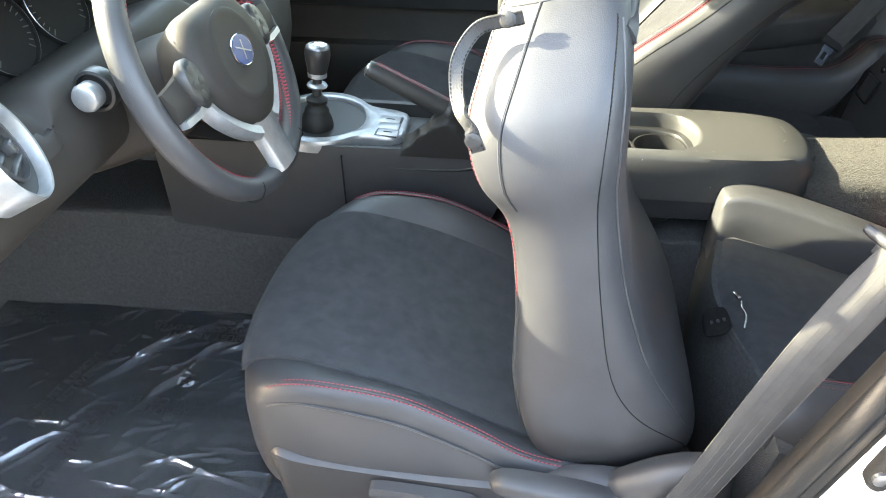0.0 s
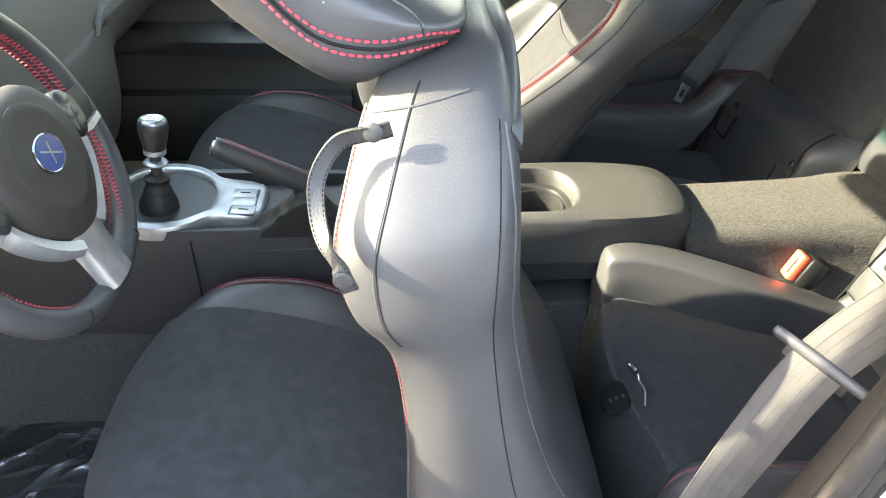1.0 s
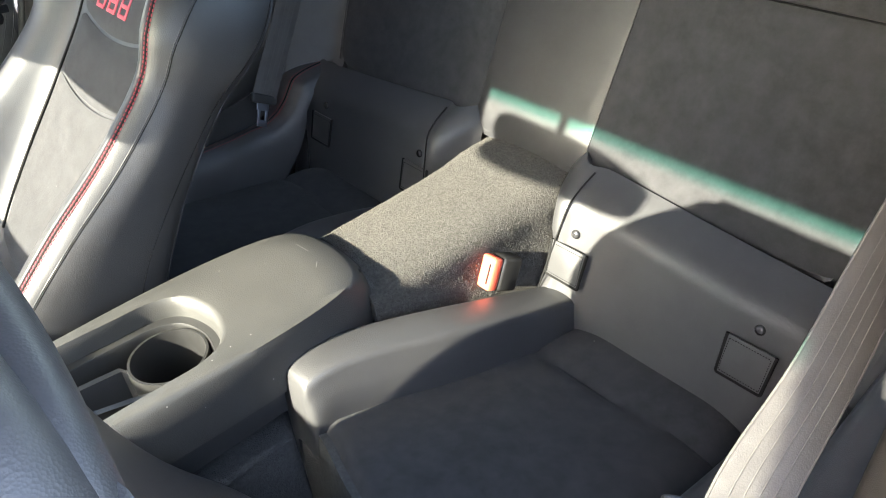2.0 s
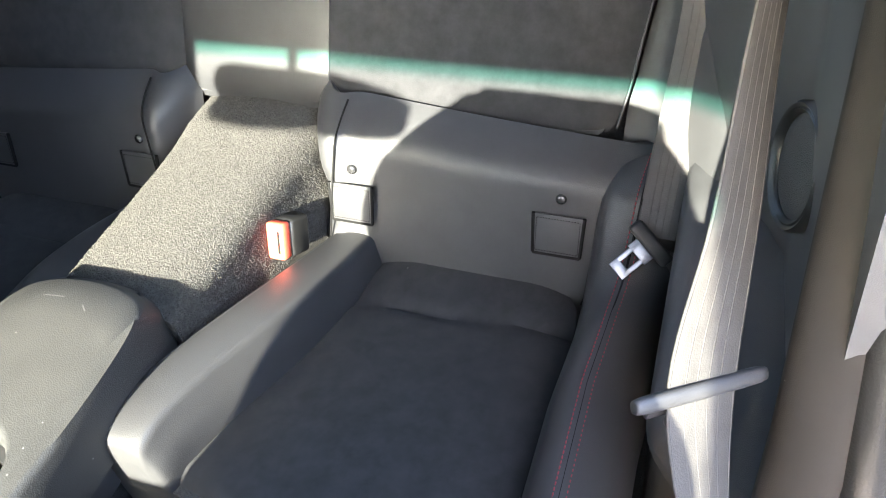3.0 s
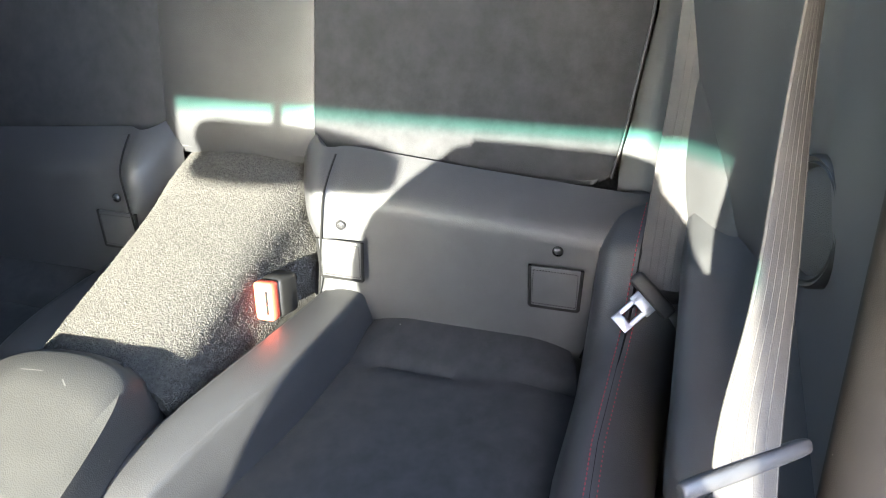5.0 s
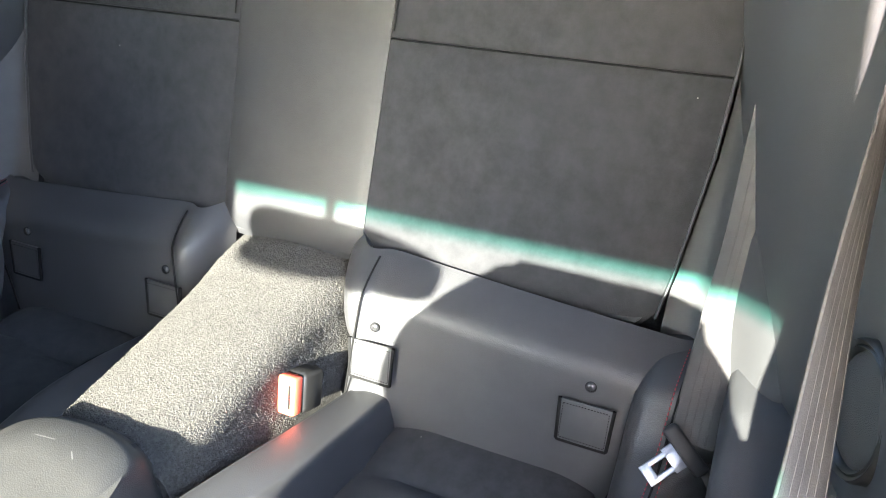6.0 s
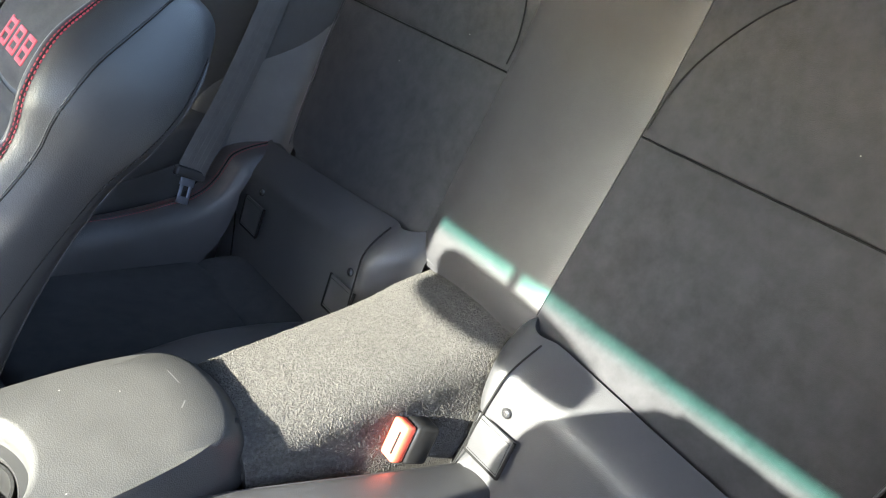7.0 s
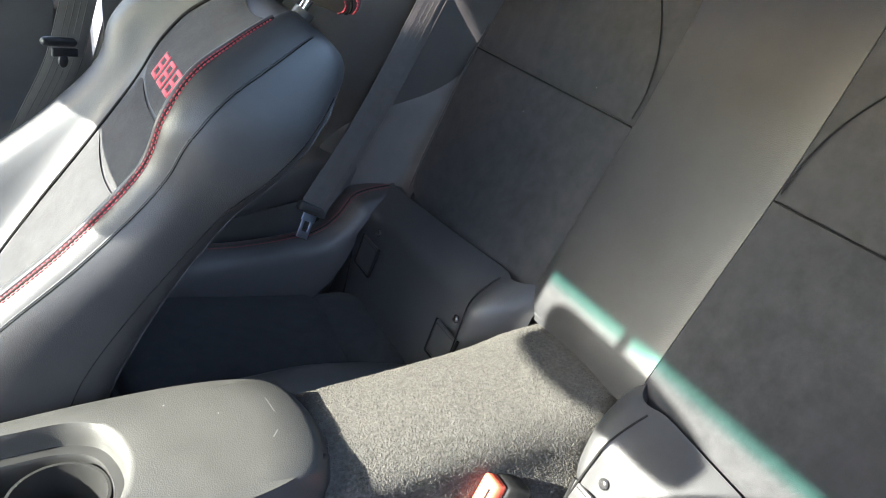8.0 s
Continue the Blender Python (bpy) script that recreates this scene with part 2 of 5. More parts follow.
def tube(path, radius, n=10, closed=False, flat=1.0, up=(0, 0, 1)):
    """A rod along path; radius one number or one for each point; flat: its height to its width."""
    p = np.array(path, float)
    k = len(p)
    rad = np.full(k, radius) if np.isscalar(radius) else np.array(radius)
    rows = []
    for i in range(k):
        t = Vector(p[(i + 1) % k] - p[i - 1]) if closed else Vector(p[min(i + 1, k - 1)] - p[max(i - 1, 0)])
        t.normalize()
        side = t.cross(Vector(up))
        if side.length < 1e-4:
            side = t.cross(Vector((1, 0, 0)))
        side.normalize()
        top = side.cross(t)
        rows.append([Vector(p[i]) + float(rad[i]) * (math.cos(a) * side + flat * math.sin(a) * top) for a in np.arange(n) * 2 * math.pi / n])
    if closed:
        return ring_loft(rows)
    return loft(rows)


def ring_loft(rows):
    bm = bmesh.new()
    vs = [[bm.verts.new(q) for q in row] for row in rows]
    n = len(vs[0])
    for i in range(len(vs)):
        a, b = vs[i], vs[(i + 1) % len(vs)]
        for j in range(n):
            bm.faces.new((a[j], a[(j + 1) % n], b[(j + 1) % n], b[j]))
    bmesh.ops.recalc_face_normals(bm, faces=bm.faces)
    return bm


def ribbon(path, width, thick, across):
    """A strap along path; across: its width direction, one or one for each point."""
    p = np.array(path, float)
    ac = np.array(across, float)
    if ac.ndim == 1:
        ac = np.repeat(ac[None], len(p), 0)
    rows = []
    for i in range(len(p)):
        t = p[min(i + 1, len(p) - 1)] - p[max(i - 1, 0)]
        t /= np.linalg.norm(t)
        a = ac[i] - t * (ac[i] @ t)
        a /= np.linalg.norm(a)
        nn = np.cross(t, a)
        w, h = width / 2, thick / 2
        rows.append([p[i] + a * x + nn * y for x, y in ((-w, 0), (-w * 0.94, -h), (-w / 3, -h), (w / 3, -h), (w * 0.94, -h), (w, 0), (w * 0.94, h), (w / 3, h), (-w / 3, h), (-w * 0.94, h))])
    return loft(rows)


def box(size, bevel=0.0, at=(0, 0, 0), rot=(0, 0, 0), segments=2):
    bm = bmesh.new()
    bmesh.ops.create_cube(bm, size=1.0)
    bmesh.ops.scale(bm, vec=size, verts=bm.verts)
    if bevel:
        bmesh.ops.bevel(bm, geom=bm.edges[:], offset=bevel, segments=segments, affect="EDGES", profile=0.5)
    bmesh.ops.transform(bm, matrix=pose(*at, *rot), verts=bm.verts)
    return bm


def lathe(profile, m, n=32):
    """Turned about local z: rows of radius and height, laid at the pose m."""
    rows = [[m @ Vector((r * math.cos(a), r * math.sin(a), h)) for a in np.arange(n) * 2 * math.pi / n] for r, h in profile]
    return loft(rows, True, True)


def join(*bms):
    out = bms[0]
    for b in bms[1:]:
        me = bpy.data.meshes.new("tmp")
        b.to_mesh(me)
        b.free()
        out.from_mesh(me)
        bpy.data.meshes.remove(me)
    return out


def stitches(path, step=0.006, length=0.0042, radius=0.0007):
    """A row of separate threads along path."""
    p = np.array(path, float)
    seg = np.linalg.norm(np.diff(p, axis=0), axis=1)
    s = np.r_[0, np.cumsum(seg)]
    bm = bmesh.new()
    at = lambda d: Vector([np.interp(d, s, p[:, k]) for k in range(3)])
    d = 0.0
    while d + length < s[-1]:
        a, b = at(d), at(d + length)
        t = (b - a).normalized()
        x = t.orthogonal().normalized()
        y = t.cross(x)
        rows = []
        for f, r in ((0, 0.35), (0.25, 1), (0.75, 1), (1, 0.35)):
            rows.append([bm.verts.new(a + (b - a) * f + r * radius * (math.cos(q) * x + math.sin(q) * y)) for q in (0, 1.26, 2.51, 3.77, 5.03)])
        for ra, rb in zip(rows, rows[1:]):
            for i in range(5):
                bm.faces.new((ra[i], ra[(i + 1) % 5], rb[(i + 1) % 5], rb[i]))
        d += step
    return bm


def part(name, bm, mat, parent=None, label="", smooth=True, sub=0):
    me = bpy.data.meshes.new(name)
    bm.to_mesh(me)
    bm.free()
    for p in me.polygons:
        p.use_smooth = smooth
    me.materials.append(mat)
    ob = new(name, me)
    if smooth:
        me.set_sharp_from_angle(angle=radians(50))
    if sub:
        mod = ob.modifiers.new("smooth", "SUBSURF")
        mod.levels = mod.render_levels = sub
    if parent:
        ob.parent = parent
        ob.matrix_parent_inverse = parent.matrix_basis.inverted()
    return tagged(ob, label)


def thing(name, at, label, category, group="", kind=""):
    ob = new(name)
    ob.empty_display_size = 0.05
    ob.location = at
    return tagged(ob, label, category, group, kind)


def structure(name, bm, mat, label="", category="", smooth=False):
    return tagged(part(name, bm, mat, None, "", smooth), label, category, kind="structure")



# ---- the setting: ground and car shell ----
structure("ground", box((600, 600, 0.1), 0, (0, 0, -0.05)), ASPHALT, "worn grey asphalt round the car", "ground")
# Unseen wall, added to hold back low sky light at the open door.
WALL = material("grey_render", (0.26, 0.255, 0.245), 0.9, colour2=(0.32, 0.315, 0.30), scale=2, bump=0.5, bump_scale=60)
structure("wall_skyblock", box((14.0, 0.2, 1.7), 0.01, (0.5, -2.75, 0.85)), WALL, "plain grey wall, unseen, added to cut sky light", "wall")
structure("floor", box((3.0, 1.40, 0.05), 0.005, (-0.25, 0, 0.225)), FLOORCARPET, "black carpeted car floor pan", "floor")
HEADER_X, HEADER_Z = -0.55, 1.308
structure("ceiling", sheet(bilinear((HEADER_X, -0.58, 1.335), (HEADER_X, 0.58, 1.335), (0.75, 0.56, 1.37), (0.75, -0.56, 1.37), 12, 10), 0.05, (0, 0, -1)), HEADLINER, "light grey fabric headliner", "ceiling")
structure("trim_header", box((0.08, 1.25, 0.05), 0.008, (HEADER_X + 0.04, 0, HEADER_Z + 0.027)), HEADLINER, "grey trim over the windscreen", "trim")
structure("wall_front", box((0.05, 1.40, 0.75), 0.01, (-1.45, 0, 0.6)), FLOORCARPET, "dark carpeted front bulkhead", "wall")
structure("window_1", sheet(bilinear((-1.45, -0.66, 0.93), (-1.45, 0.66, 0.93), (HEADER_X, 0.625, 1.343), (HEADER_X, -0.625, 1.343), 8, 12), 0.005), SCREEN, "clear windscreen with a teal shade band", "window")
for s in (-1, 1):
    structure("pillar_front", tube(spline([(-1.45, s * 0.735, 0.92), (-1.0, s * 0.643, 1.12), (HEADER_X, s * 0.598, 1.33)], 14), 0.040, 12), TRIM, "dark trim of the windscreen pillar", "pillar")
    # Unseen outer tube, added to keep the sun off the door seal.
    structure("pillar_front_outer", tube(spline([(-1.45, s * 0.80, 0.90), (-1.0, s * 0.738, 1.12), (HEADER_X, s * 0.675, 1.33)], 14), 0.045, 10), WHITEPAINT, "white painted outside of the windscreen pillar, added to block sun", "pillar")
    structure("roof_rail", tube(spline([(HEADER_X, s * 0.62, 1.36), (-0.1, s * 0.635, 1.395), (0.75, s * 0.62, 1.39)], 14), 0.052, 12), HEADLINER, "grey padded rail along the roof edge", "trim")
structure("wall_right", box((1.5, 0.05, 0.66), 0.02, (-0.62, 0.735, 0.62)), TRIM, "dark plastic lining of the closed passenger door", "door lining")
structure("window_2", box((1.20, 0.005, 0.36), 0, (-0.52, 0.685, 1.12), (9, 0, 0)), DIMPANE, "passenger door window pane, dimmed to cut daylight", "window")
structure("wall_rear", sheet(bilinear((0.80, -0.62, 1.12), (0.80, 0.62, 1.12), (1.5, 0.62, 1.08), (1.5, -0.62, 1.08), 6, 6), 0.03), TRIM, "dark parcel shelf behind the rear seat", "parcel shelf")
structure("window_3", sheet(bilinear((0.75, -0.56, 1.37), (0.75, 0.56, 1.37), (1.6, 0.6, 1.09), (1.6, -0.6, 1.09), 6, 8), 0.005), DIMPANE, "sloping rear window pane, dimmed to cut daylight", "window")


def upper_y(x, z):
    """Half width of the quarter trim above the ledge."""
    return 0.620 + float(np.interp(x, [0.14, 0.30, 0.405, 0.425, 0.473, 0.56, 0.98], [0.060, 0.052, 0.047, 0.036, 0.0, -0.028, -0.150])) - 0.10 * (z - 0.80)


for s in (-1, 1):
    name = "left" if s < 0 else "right"
    # upper quarter trim, up to the side glass
    grid = [[(x, s * upper_y(x, z), z) for x in np.linspace(0.14, 0.98, 30)] for z in np.linspace(0.62, 1.20, 20)]
    structure("wall_upper_" + name, sheet(grid, 0.03, (0, -s, 0)), QUARTER, "dark grained quarter trim above the rear seat", "quarter trim", True)
    # lower quarter trim with its curved ledge
    ledge = lambda x: float(np.interp(x, [0.15, 0.238, 0.35, 0.424, 0.46, 0.52, 0.62], [0.650, 0.666, 0.684, 0.697, 0.704, 0.700, 0.680]))
    rows = []
    for x in np.linspace(0.16, 0.60, 34):
        t = ledge(x)
        yo = 0.582 + 10 * max(0, 0.26 - x) ** 2
        rows.append([(x, s * y, z) for y, z in [(yo + 0.012, 0.26), (yo + 0.012, 0.45), (yo + 0.010, t - 0.075), (yo + 0.001, t - 0.068), (yo, t - 0.05), (yo + 0.001, t - 0.016), (yo + 0.006, t - 0.004), (yo + 0.018, t), (upper_y(x, t) + 0.006, t + 0.010)]])
    structure("wall_lower_" + name, sheet(rows, 0.012, (0, -s, 0.2)), QUARTER, "dark plastic side trim with a stepped ledge", "quarter trim", True)
    # body behind: outer skin, door pillar, glass
    xs = lambda z: 0.055 + 0.31 * (z - 0.615)
    rows = []
    for z in np.linspace(0.28, 1.24, 26):
        x, k = xs(z), 0.12 * max(0, z - 0.8)
        rows.append([(x + dx, s * (y - k), z) for dx, y in ((0.022, 0.719), (0.034, 0.724), (0.050, 0.745), (0.068, 0.77), (0.09, 0.788), (0.16, 0.795), (0.9, 0.80))])
    structure("pillar_" + name, sheet(rows, 0.008, (-0.5, s, 0)), WHITEPAINT, "white painted door pillar and rear wing", "pillar", True)
    inset = lambda z: 0.12 * max(0, z - 0.8)
    structure("door_seal_" + name, tube([(xs(z) + 0.004, s * (0.702 - inset(z)), z) for z in np.linspace(0.30, 1.24, 40)], 0.012, 12), RUBBER, "black rubber door seal", "seal", True)
    structure("seal_flange_" + name, sheet([[(xs(z) + dx, s * (y - inset(z)), z) for dx, y in ((0.002, 0.712), (0.010, 0.7125), (0.013, 0.716), (0.017, 0.7165), (0.020, 0.713), (0.025, 0.7185))] for z in np.linspace(0.30, 1.24, 24)], 0.004, (0, s, 0)), RUBBER, "black plastic flange outside the door seal", "seal", True)
    structure("pillar_trim_" + name, sheet([[(xs(z) + dx, s * (y - 0.04 * max(0, z - 0.8)), z) for dx, y in spline([(0.34, 0.712), (0.22, 0.708), (0.14, 0.698), (0.09, 0.676), (0.065, 0.664), (0.040, 0.655), (0.022, 0.652), (0.008, 0.662), (0.000, 0.682), (0.002, 0.702)], 34)] for z in np.linspace(0.30, 1.36, 26)], 0.006, (0, -s, 0)), PILLAR, "dark smooth door pillar trim", "pillar trim", True)
    structure("sill_" + name, box((1.5, 0.10, 0.13), 0.02, (-0.62, s * 0.76, 0.32)), WHITEPAINT, "white painted door sill", "sill")
    structure("window_quarter_" + name, sheet(bilinear((0.22, s * 0.66, 1.05), (0.95, s * 0.60, 1.06), (0.80, s * 0.58, 1.32), (0.22, s * 0.60, 1.33), 4, 6), 0.004, (0, s, 0)), PANE if s < 0 else DARKPANE, "fixed rear quarter window", "window")

structure("wall_bulkhead", sheet(bilinear((0.66, -0.66, 0.25), (0.66, 0.66, 0.25), (0.92, 0.66, 1.13), (0.92, -0.66, 1.13), 6, 8), 0.02, (-1, 0, 0)), TRIM, "dark panel behind the rear bench", "bulkhead")
# driver's door, swung wide open
door = thing("car_door", (-1.02, -0.80, 0.30), "white driver door standing wide open", "car door")
dm = pose(-1.02, -0.82, 0.0, 0, 0, -68)
for nm, size, at, mat, lab in (("skin", (1.15, 0.03, 0.62), (0.575, -0.05, 0.62), WHITEPAINT, "white painted door skin"), ("lining", (1.13, 0.05, 0.60), (0.575, -0.008, 0.62), TRIM, "dark plastic door lining"),
                               ("pane", (1.05, 0.005, 0.36), (0.56, -0.03, 1.11), DIMPANE, "side window pane")):
    bm = box(size, min(size) * 0.3, at)
    bmesh.ops.transform(bm, matrix=dm, verts=bm.verts)
    part(nm, bm, mat, door, lab)

# passenger door lining details
lining = thing("door_lining", (-0.6, 0.70, 0.35), "dark plastic passenger door lining with armrest and silver pull", "door lining")
part("armrest", loft([[(x, 0.715 - a * b, 0.70 + c) for a, c in ((0, -0.06), (0.055, -0.045), (0.07, -0.01), (0.055, 0.012), (0, 0.02))] for x, b in curve([(-1.0, 0.5), (-0.85, 0.8), (-0.6, 1.0), (-0.3, 1.0), (-0.1, 0.8), (0.0, 0.4)], 20)]), PLASTIC, lining)
part("pocket", loft([[(x, 0.712 - a, 0.50 + c) for a, c in ((0, -0.14), (0.04, -0.13), (0.05, 0.03), (0.045, 0.05), (0, 0.05))] for x in np.linspace(-1.0, -0.35, 12)]), PLASTIC, lining)
part("pull_handle", tube(spline([(-0.62, 0.70, 0.735), (-0.60, 0.655, 0.745), (-0.50, 0.65, 0.76), (-0.44, 0.655, 0.765), (-0.42, 0.70, 0.77)], 18), 0.011, 10), SILVER, lining, "satin silver door pull")
part("upper_panel", sheet(bilinear((-1.15, 0.705, 0.76), (0.05, 0.705, 0.76), (0.08, 0.69, 0.97), (-1.15, 0.69, 0.97), 8, 20), 0.02, (0, -1, 0)), PLASTIC, lining)

# ---- front seats: u runs up the backrest, v to the rear, y across ----
BACK = curve([  # u, rear, front of the bolster, half width, centre panel
    (0.00, 0.046, -0.130, 0.190, -0.060), (0.05, 0.056, -0.150, 0.213, -0.062), (0.11, 0.046, -0.153, 0.230, -0.062), (0.20, 0.024, -0.142, 0.238, -0.060),
    (0.30, 0.017, -0.116, 0.230, -0.058), (0.40, 0.023, -0.102, 0.222, -0.058), (0.46, 0.034, -0.118, 0.229, -0.062),
    (0.51, 0.046, -0.116, 0.216, -0.060), (0.55, 0.054, -0.096, 0.188, -0.050), (0.585, 0.058, -0.074, 0.158, -0.036), (0.606, 0.057, -0.058, 0.136, -0.026), (0.618, 0.050, -0.044, 0.115, -0.014), (0.623, 0.040, -0.028, 0.090, 0.0)], 60)
RING_N, RING_C = 80, 20


def ring_controls(row):
    u, rear, front, w, mid = row
    half = [(rear, 0), (rear, 0.5 * w), (rear - 0.005, 0.80 * w), (rear - 0.028, 0.955 * w), ((rear + front) / 2, w), (front + 0.032, 0.985 * w), (front + 0.004, 0.90 * w),
            (front + 0.010, 0.74 * w), (mid - 0.006, 0.60 * w), (mid, 0.3 * w), (mid, 0)]
    return half + [(v, -y) for v, y in half[-2:0:-1]]


def on_back(u, k, lift=0.0):
    """A place on the backrest: height u, place k round it (0 rear, 10 front, counted on the -y side)."""
    row = [np.interp(u, BACK[:, 0], BACK[:, c]) for c in range(5)]
    pts = np.array(ring_controls(row))
    ring = spline(pts, 400, True)
    g = (RING_C - k) / RING_C * 400
    i, f = int(g) % 400, g - int(g)
    p, t = ring[i] * (1 - f) + ring[(i + 1) % 400] * f, ring[(i + 4) % 400] - ring[i - 3]
    nrm = np.array([t[1], -t[0]]) / np.linalg.norm(t)
    p = p + nrm * lift
    return (p[0], p[1], u)


def seam_on_back(table, n, lift=0.0):
    return [on_back(u, k, lift) for u, k in spline(table, n)]


HEAD_XZ = np.array([(-0.168, 1.066), (-0.186, 1.084), (-0.230, 1.106), (-0.280, 1.129), (-0.340, 1.162), (-0.397, 1.173), (-0.426, 1.148), (-0.382, 1.094), (-0.325, 1.046), (-0.268, 1.016), (-0.212, 1.034)]) - (-0.030, 0.455)
HEAD_PROFILE = spline(np.stack([HEAD_XZ[:, 0] * 0.9613 + HEAD_XZ[:, 1] * 0.2756, HEAD_XZ[:, 1] * 0.9613 - HEAD_XZ[:, 0] * 0.2756], 1), 66, True)
HEAD_C, HEAD_W = HEAD_PROFILE.mean(0), 0.130


def head_section(y):
    s = (1 - min(abs(y) / HEAD_W, 0.9999) ** 3.4) ** (1 / 3.6)
    return [(HEAD_C[0] + (v - HEAD_C[0]) * s, y, HEAD_C[1] + (u - HEAD_C[1]) * s) for v, u in HEAD_PROFILE]


def on_head(v, u, lift=0.001):
    """The place on the -y side of the headrest at v, u."""
    d = np.array([v, u]) - HEAD_C
    q = HEAD_PROFILE - HEAD_C
    ang, rad = np.arctan2(q[:, 1], q[:, 0]), np.linalg.norm(q, axis=1)
    order = np.argsort(ang)
    s = min(np.linalg.norm(d) / np.interp(math.atan2(d[1], d[0]), ang[order], rad[order], period=2 * math.pi), 0.97)
    return (v, -HEAD_W * (1 - s ** 3.6) ** (1 / 3.4) - lift, u)


def front_seat(hinge, lean, c0, rise, label):
    y0 = hinge[1]
    seat = thing("front_seat", (c0 + 0.3, y0, 0.25), label, "seat", "front seats")
    m = Matrix.Translation(hinge) @ Matrix.Rotation(radians(lean), 4, "Y")

    def put(name, bm, mat, lab="", parent=None, smooth=True):
        bmesh.ops.transform(bm, matrix=m, verts=bm.verts)
        return part(name, bm, mat, parent or seat, lab, smooth)

    rings = [[(v, y, r[0]) for v, y in spline(ring_controls(r), RING_N, True)] for r in BACK]
    back = put("backrest", loft(rings), LEATHER, "black leather backrest with raised side bolsters")
    # collar behind the headrest, a stitched lip across the top
    rows, edge_line = [], []
    for y in np.linspace(-0.150, 0.150, 41):
        f = abs(y / 0.150)
        h, inn = 0.612 - 0.050 * f ** 2.6, 0.022 * f ** 3
        sec = [(0.030, 0.50), (0.052 - inn, 0.53), (0.064 - inn, 0.56), (0.071 - inn, h - 0.020), (0.069 - inn, h - 0.005), (0.060 - inn, h), (0.050 - inn, h - 0.003), (0.040 - inn, h - 0.014), (0.022 - inn, h - 0.030), (0.0, h - 0.05)]
        rows.append([(v, y, u) for v, u in spline(sec, 34)])
        edge_line.append((0.0525 - inn, y, h - 0.0005))
    collar = put("collar", sheet(rows, 0.006, (0.3, 0, 1)), LEATHER, "black leather collar round the headrest posts")
    put("collar_seam", stitches(edge_line, 0.005, 0.0034, 0.0007), BLACKTHREAD, "", collar)
    # suede centre panel in three fields with seams between them
    fields = ((0.05, 0.318), (0.323, 0.417), (0.422, 0.590))
    for a, b in fields:
        us = np.linspace(a, b, 16)
        grid = []
        for u in us:
            w, mid = np.interp(u, BACK[:, 0], BACK[:, 3]), np.interp(u, BACK[:, 0], BACK[:, 4])
            e = min(1, min(u - a, b - u) / 0.012)
            grid.append([(mid - 0.002 - 0.006 * e * (1 - abs(f) ** 6), f * 0.55 * w, u + 0.02 * f * f) for f in np.linspace(-1, 1, 19)])
        put("centre_panel", sheet(grid, 0.004, (-1, 0, 0)), SUEDE, "black suede centre panel", back)
    for q in (-1, 1):
        rim = [(np.interp(u, BACK[:, 0], BACK[:, 4]) - 0.0045, q * 0.555 * np.interp(u, BACK[:, 0], BACK[:, 3]), u + 0.02) for u in np.linspace(0.06, 0.58, 60)]
        put("panel_seam", tube(rim, 0.0022, 6), BLACKTHREAD, "dark seam beside the centre panel", back)
    # piping, seams and red stitching
    put("piping", tube(seam_on_back([(0.05, 2.45), (0.12, 2.5), (0.2, 2.5), (0.35, 2.45), (0.5, 2.4), (0.57, 2.4)], 50, -0.0002), 0.0016, 6), LEATHER, "", back)
    rear_seam = [(0.03, 2.75), (0.08, 3.1), (0.14, 3.42), (0.22, 3.48), (0.33, 3.3), (0.45, 3.05), (0.53, 2.85), (0.575, 2.6)]
    put("seam", tube(seam_on_back(rear_seam, 70, -0.0004), 0.0007, 6), BLACKTHREAD, "dark sewn seam", back)
    put("stitching", stitches(seam_on_back(rear_seam, 90, 0.0004), 0.004, 0.0028, 0.0006), BLACKTHREAD, "", back)
    front_seam = ([(0.10, 5.35), (0.25, 5.35), (0.38, 5.3)] if lean > 0 else []) + [(0.43, 5.2), (0.47, 5.0), (0.52, 4.85), (0.57, 4.75), (0.60, 4.7), (0.612, 4.65)]
    put("seam", tube(seam_on_back(front_seam, 60, -0.0003), 0.0008, 6), BLACKTHREAD, "dark sewn seam", back)
    put("piping", tube(seam_on_back([(u, k + 0.06) for u, k in front_seam], 60, -0.0004), 0.0009, 6), LEATHER, "", back)
    if lean < 0:
        put("piping", tube([(v, y, u) for v, y, u in [on_back(0.600, k, 0.0002) for k in np.linspace(3.2, 6.4, 40)]], 0.0011, 6), LEATHER, "", back)
    crest = 5.98 if lean > 0 else 6.2
    low = [(0.12, 0.0), (0.3, 0.0)] if lean > 0 else [(0.31, 0.06), (0.36, 0.0)]
    for k in (crest, crest + 0.16):
        put("red_stitching", stitches(seam_on_back([(u, k + d) for u, d in low] + [(0.42, k), (0.52, k + 0.05), (0.60, k + 0.1)], 120, 0.0008 if lean > 0 else 0.0004), 0.0055, 0.004, 0.0009 if lean > 0 else 0.0006), REDTHREAD, "red double stitching", back)
    put("groove", tube(seam_on_back([(u, crest + 0.08 + d) for u, d in low] + [(0.42, crest + 0.08), (0.52, crest + 0.13), (0.60, crest + 0.18)], 80, 0.0), 0.0016, 6), BLACKTHREAD, "", back)
    put("welt", tube(seam_on_back([(0.12, crest + 0.26), (0.3, crest + 0.26), (0.42, crest + 0.26), (0.52, crest + 0.31), (0.60, crest + 0.36)], 80, 0.0006), 0.0028, 8), LEATHER, "raised leather welt along the bolster", back)
    # headrest
    ys = HEAD_W * np.sin(np.linspace(-math.pi / 2, math.pi / 2, 33))
    head = put("headrest", loft([head_section(y) for y in ys]), DUSTY_LEATHER, "black leather headrest with red double stitching")
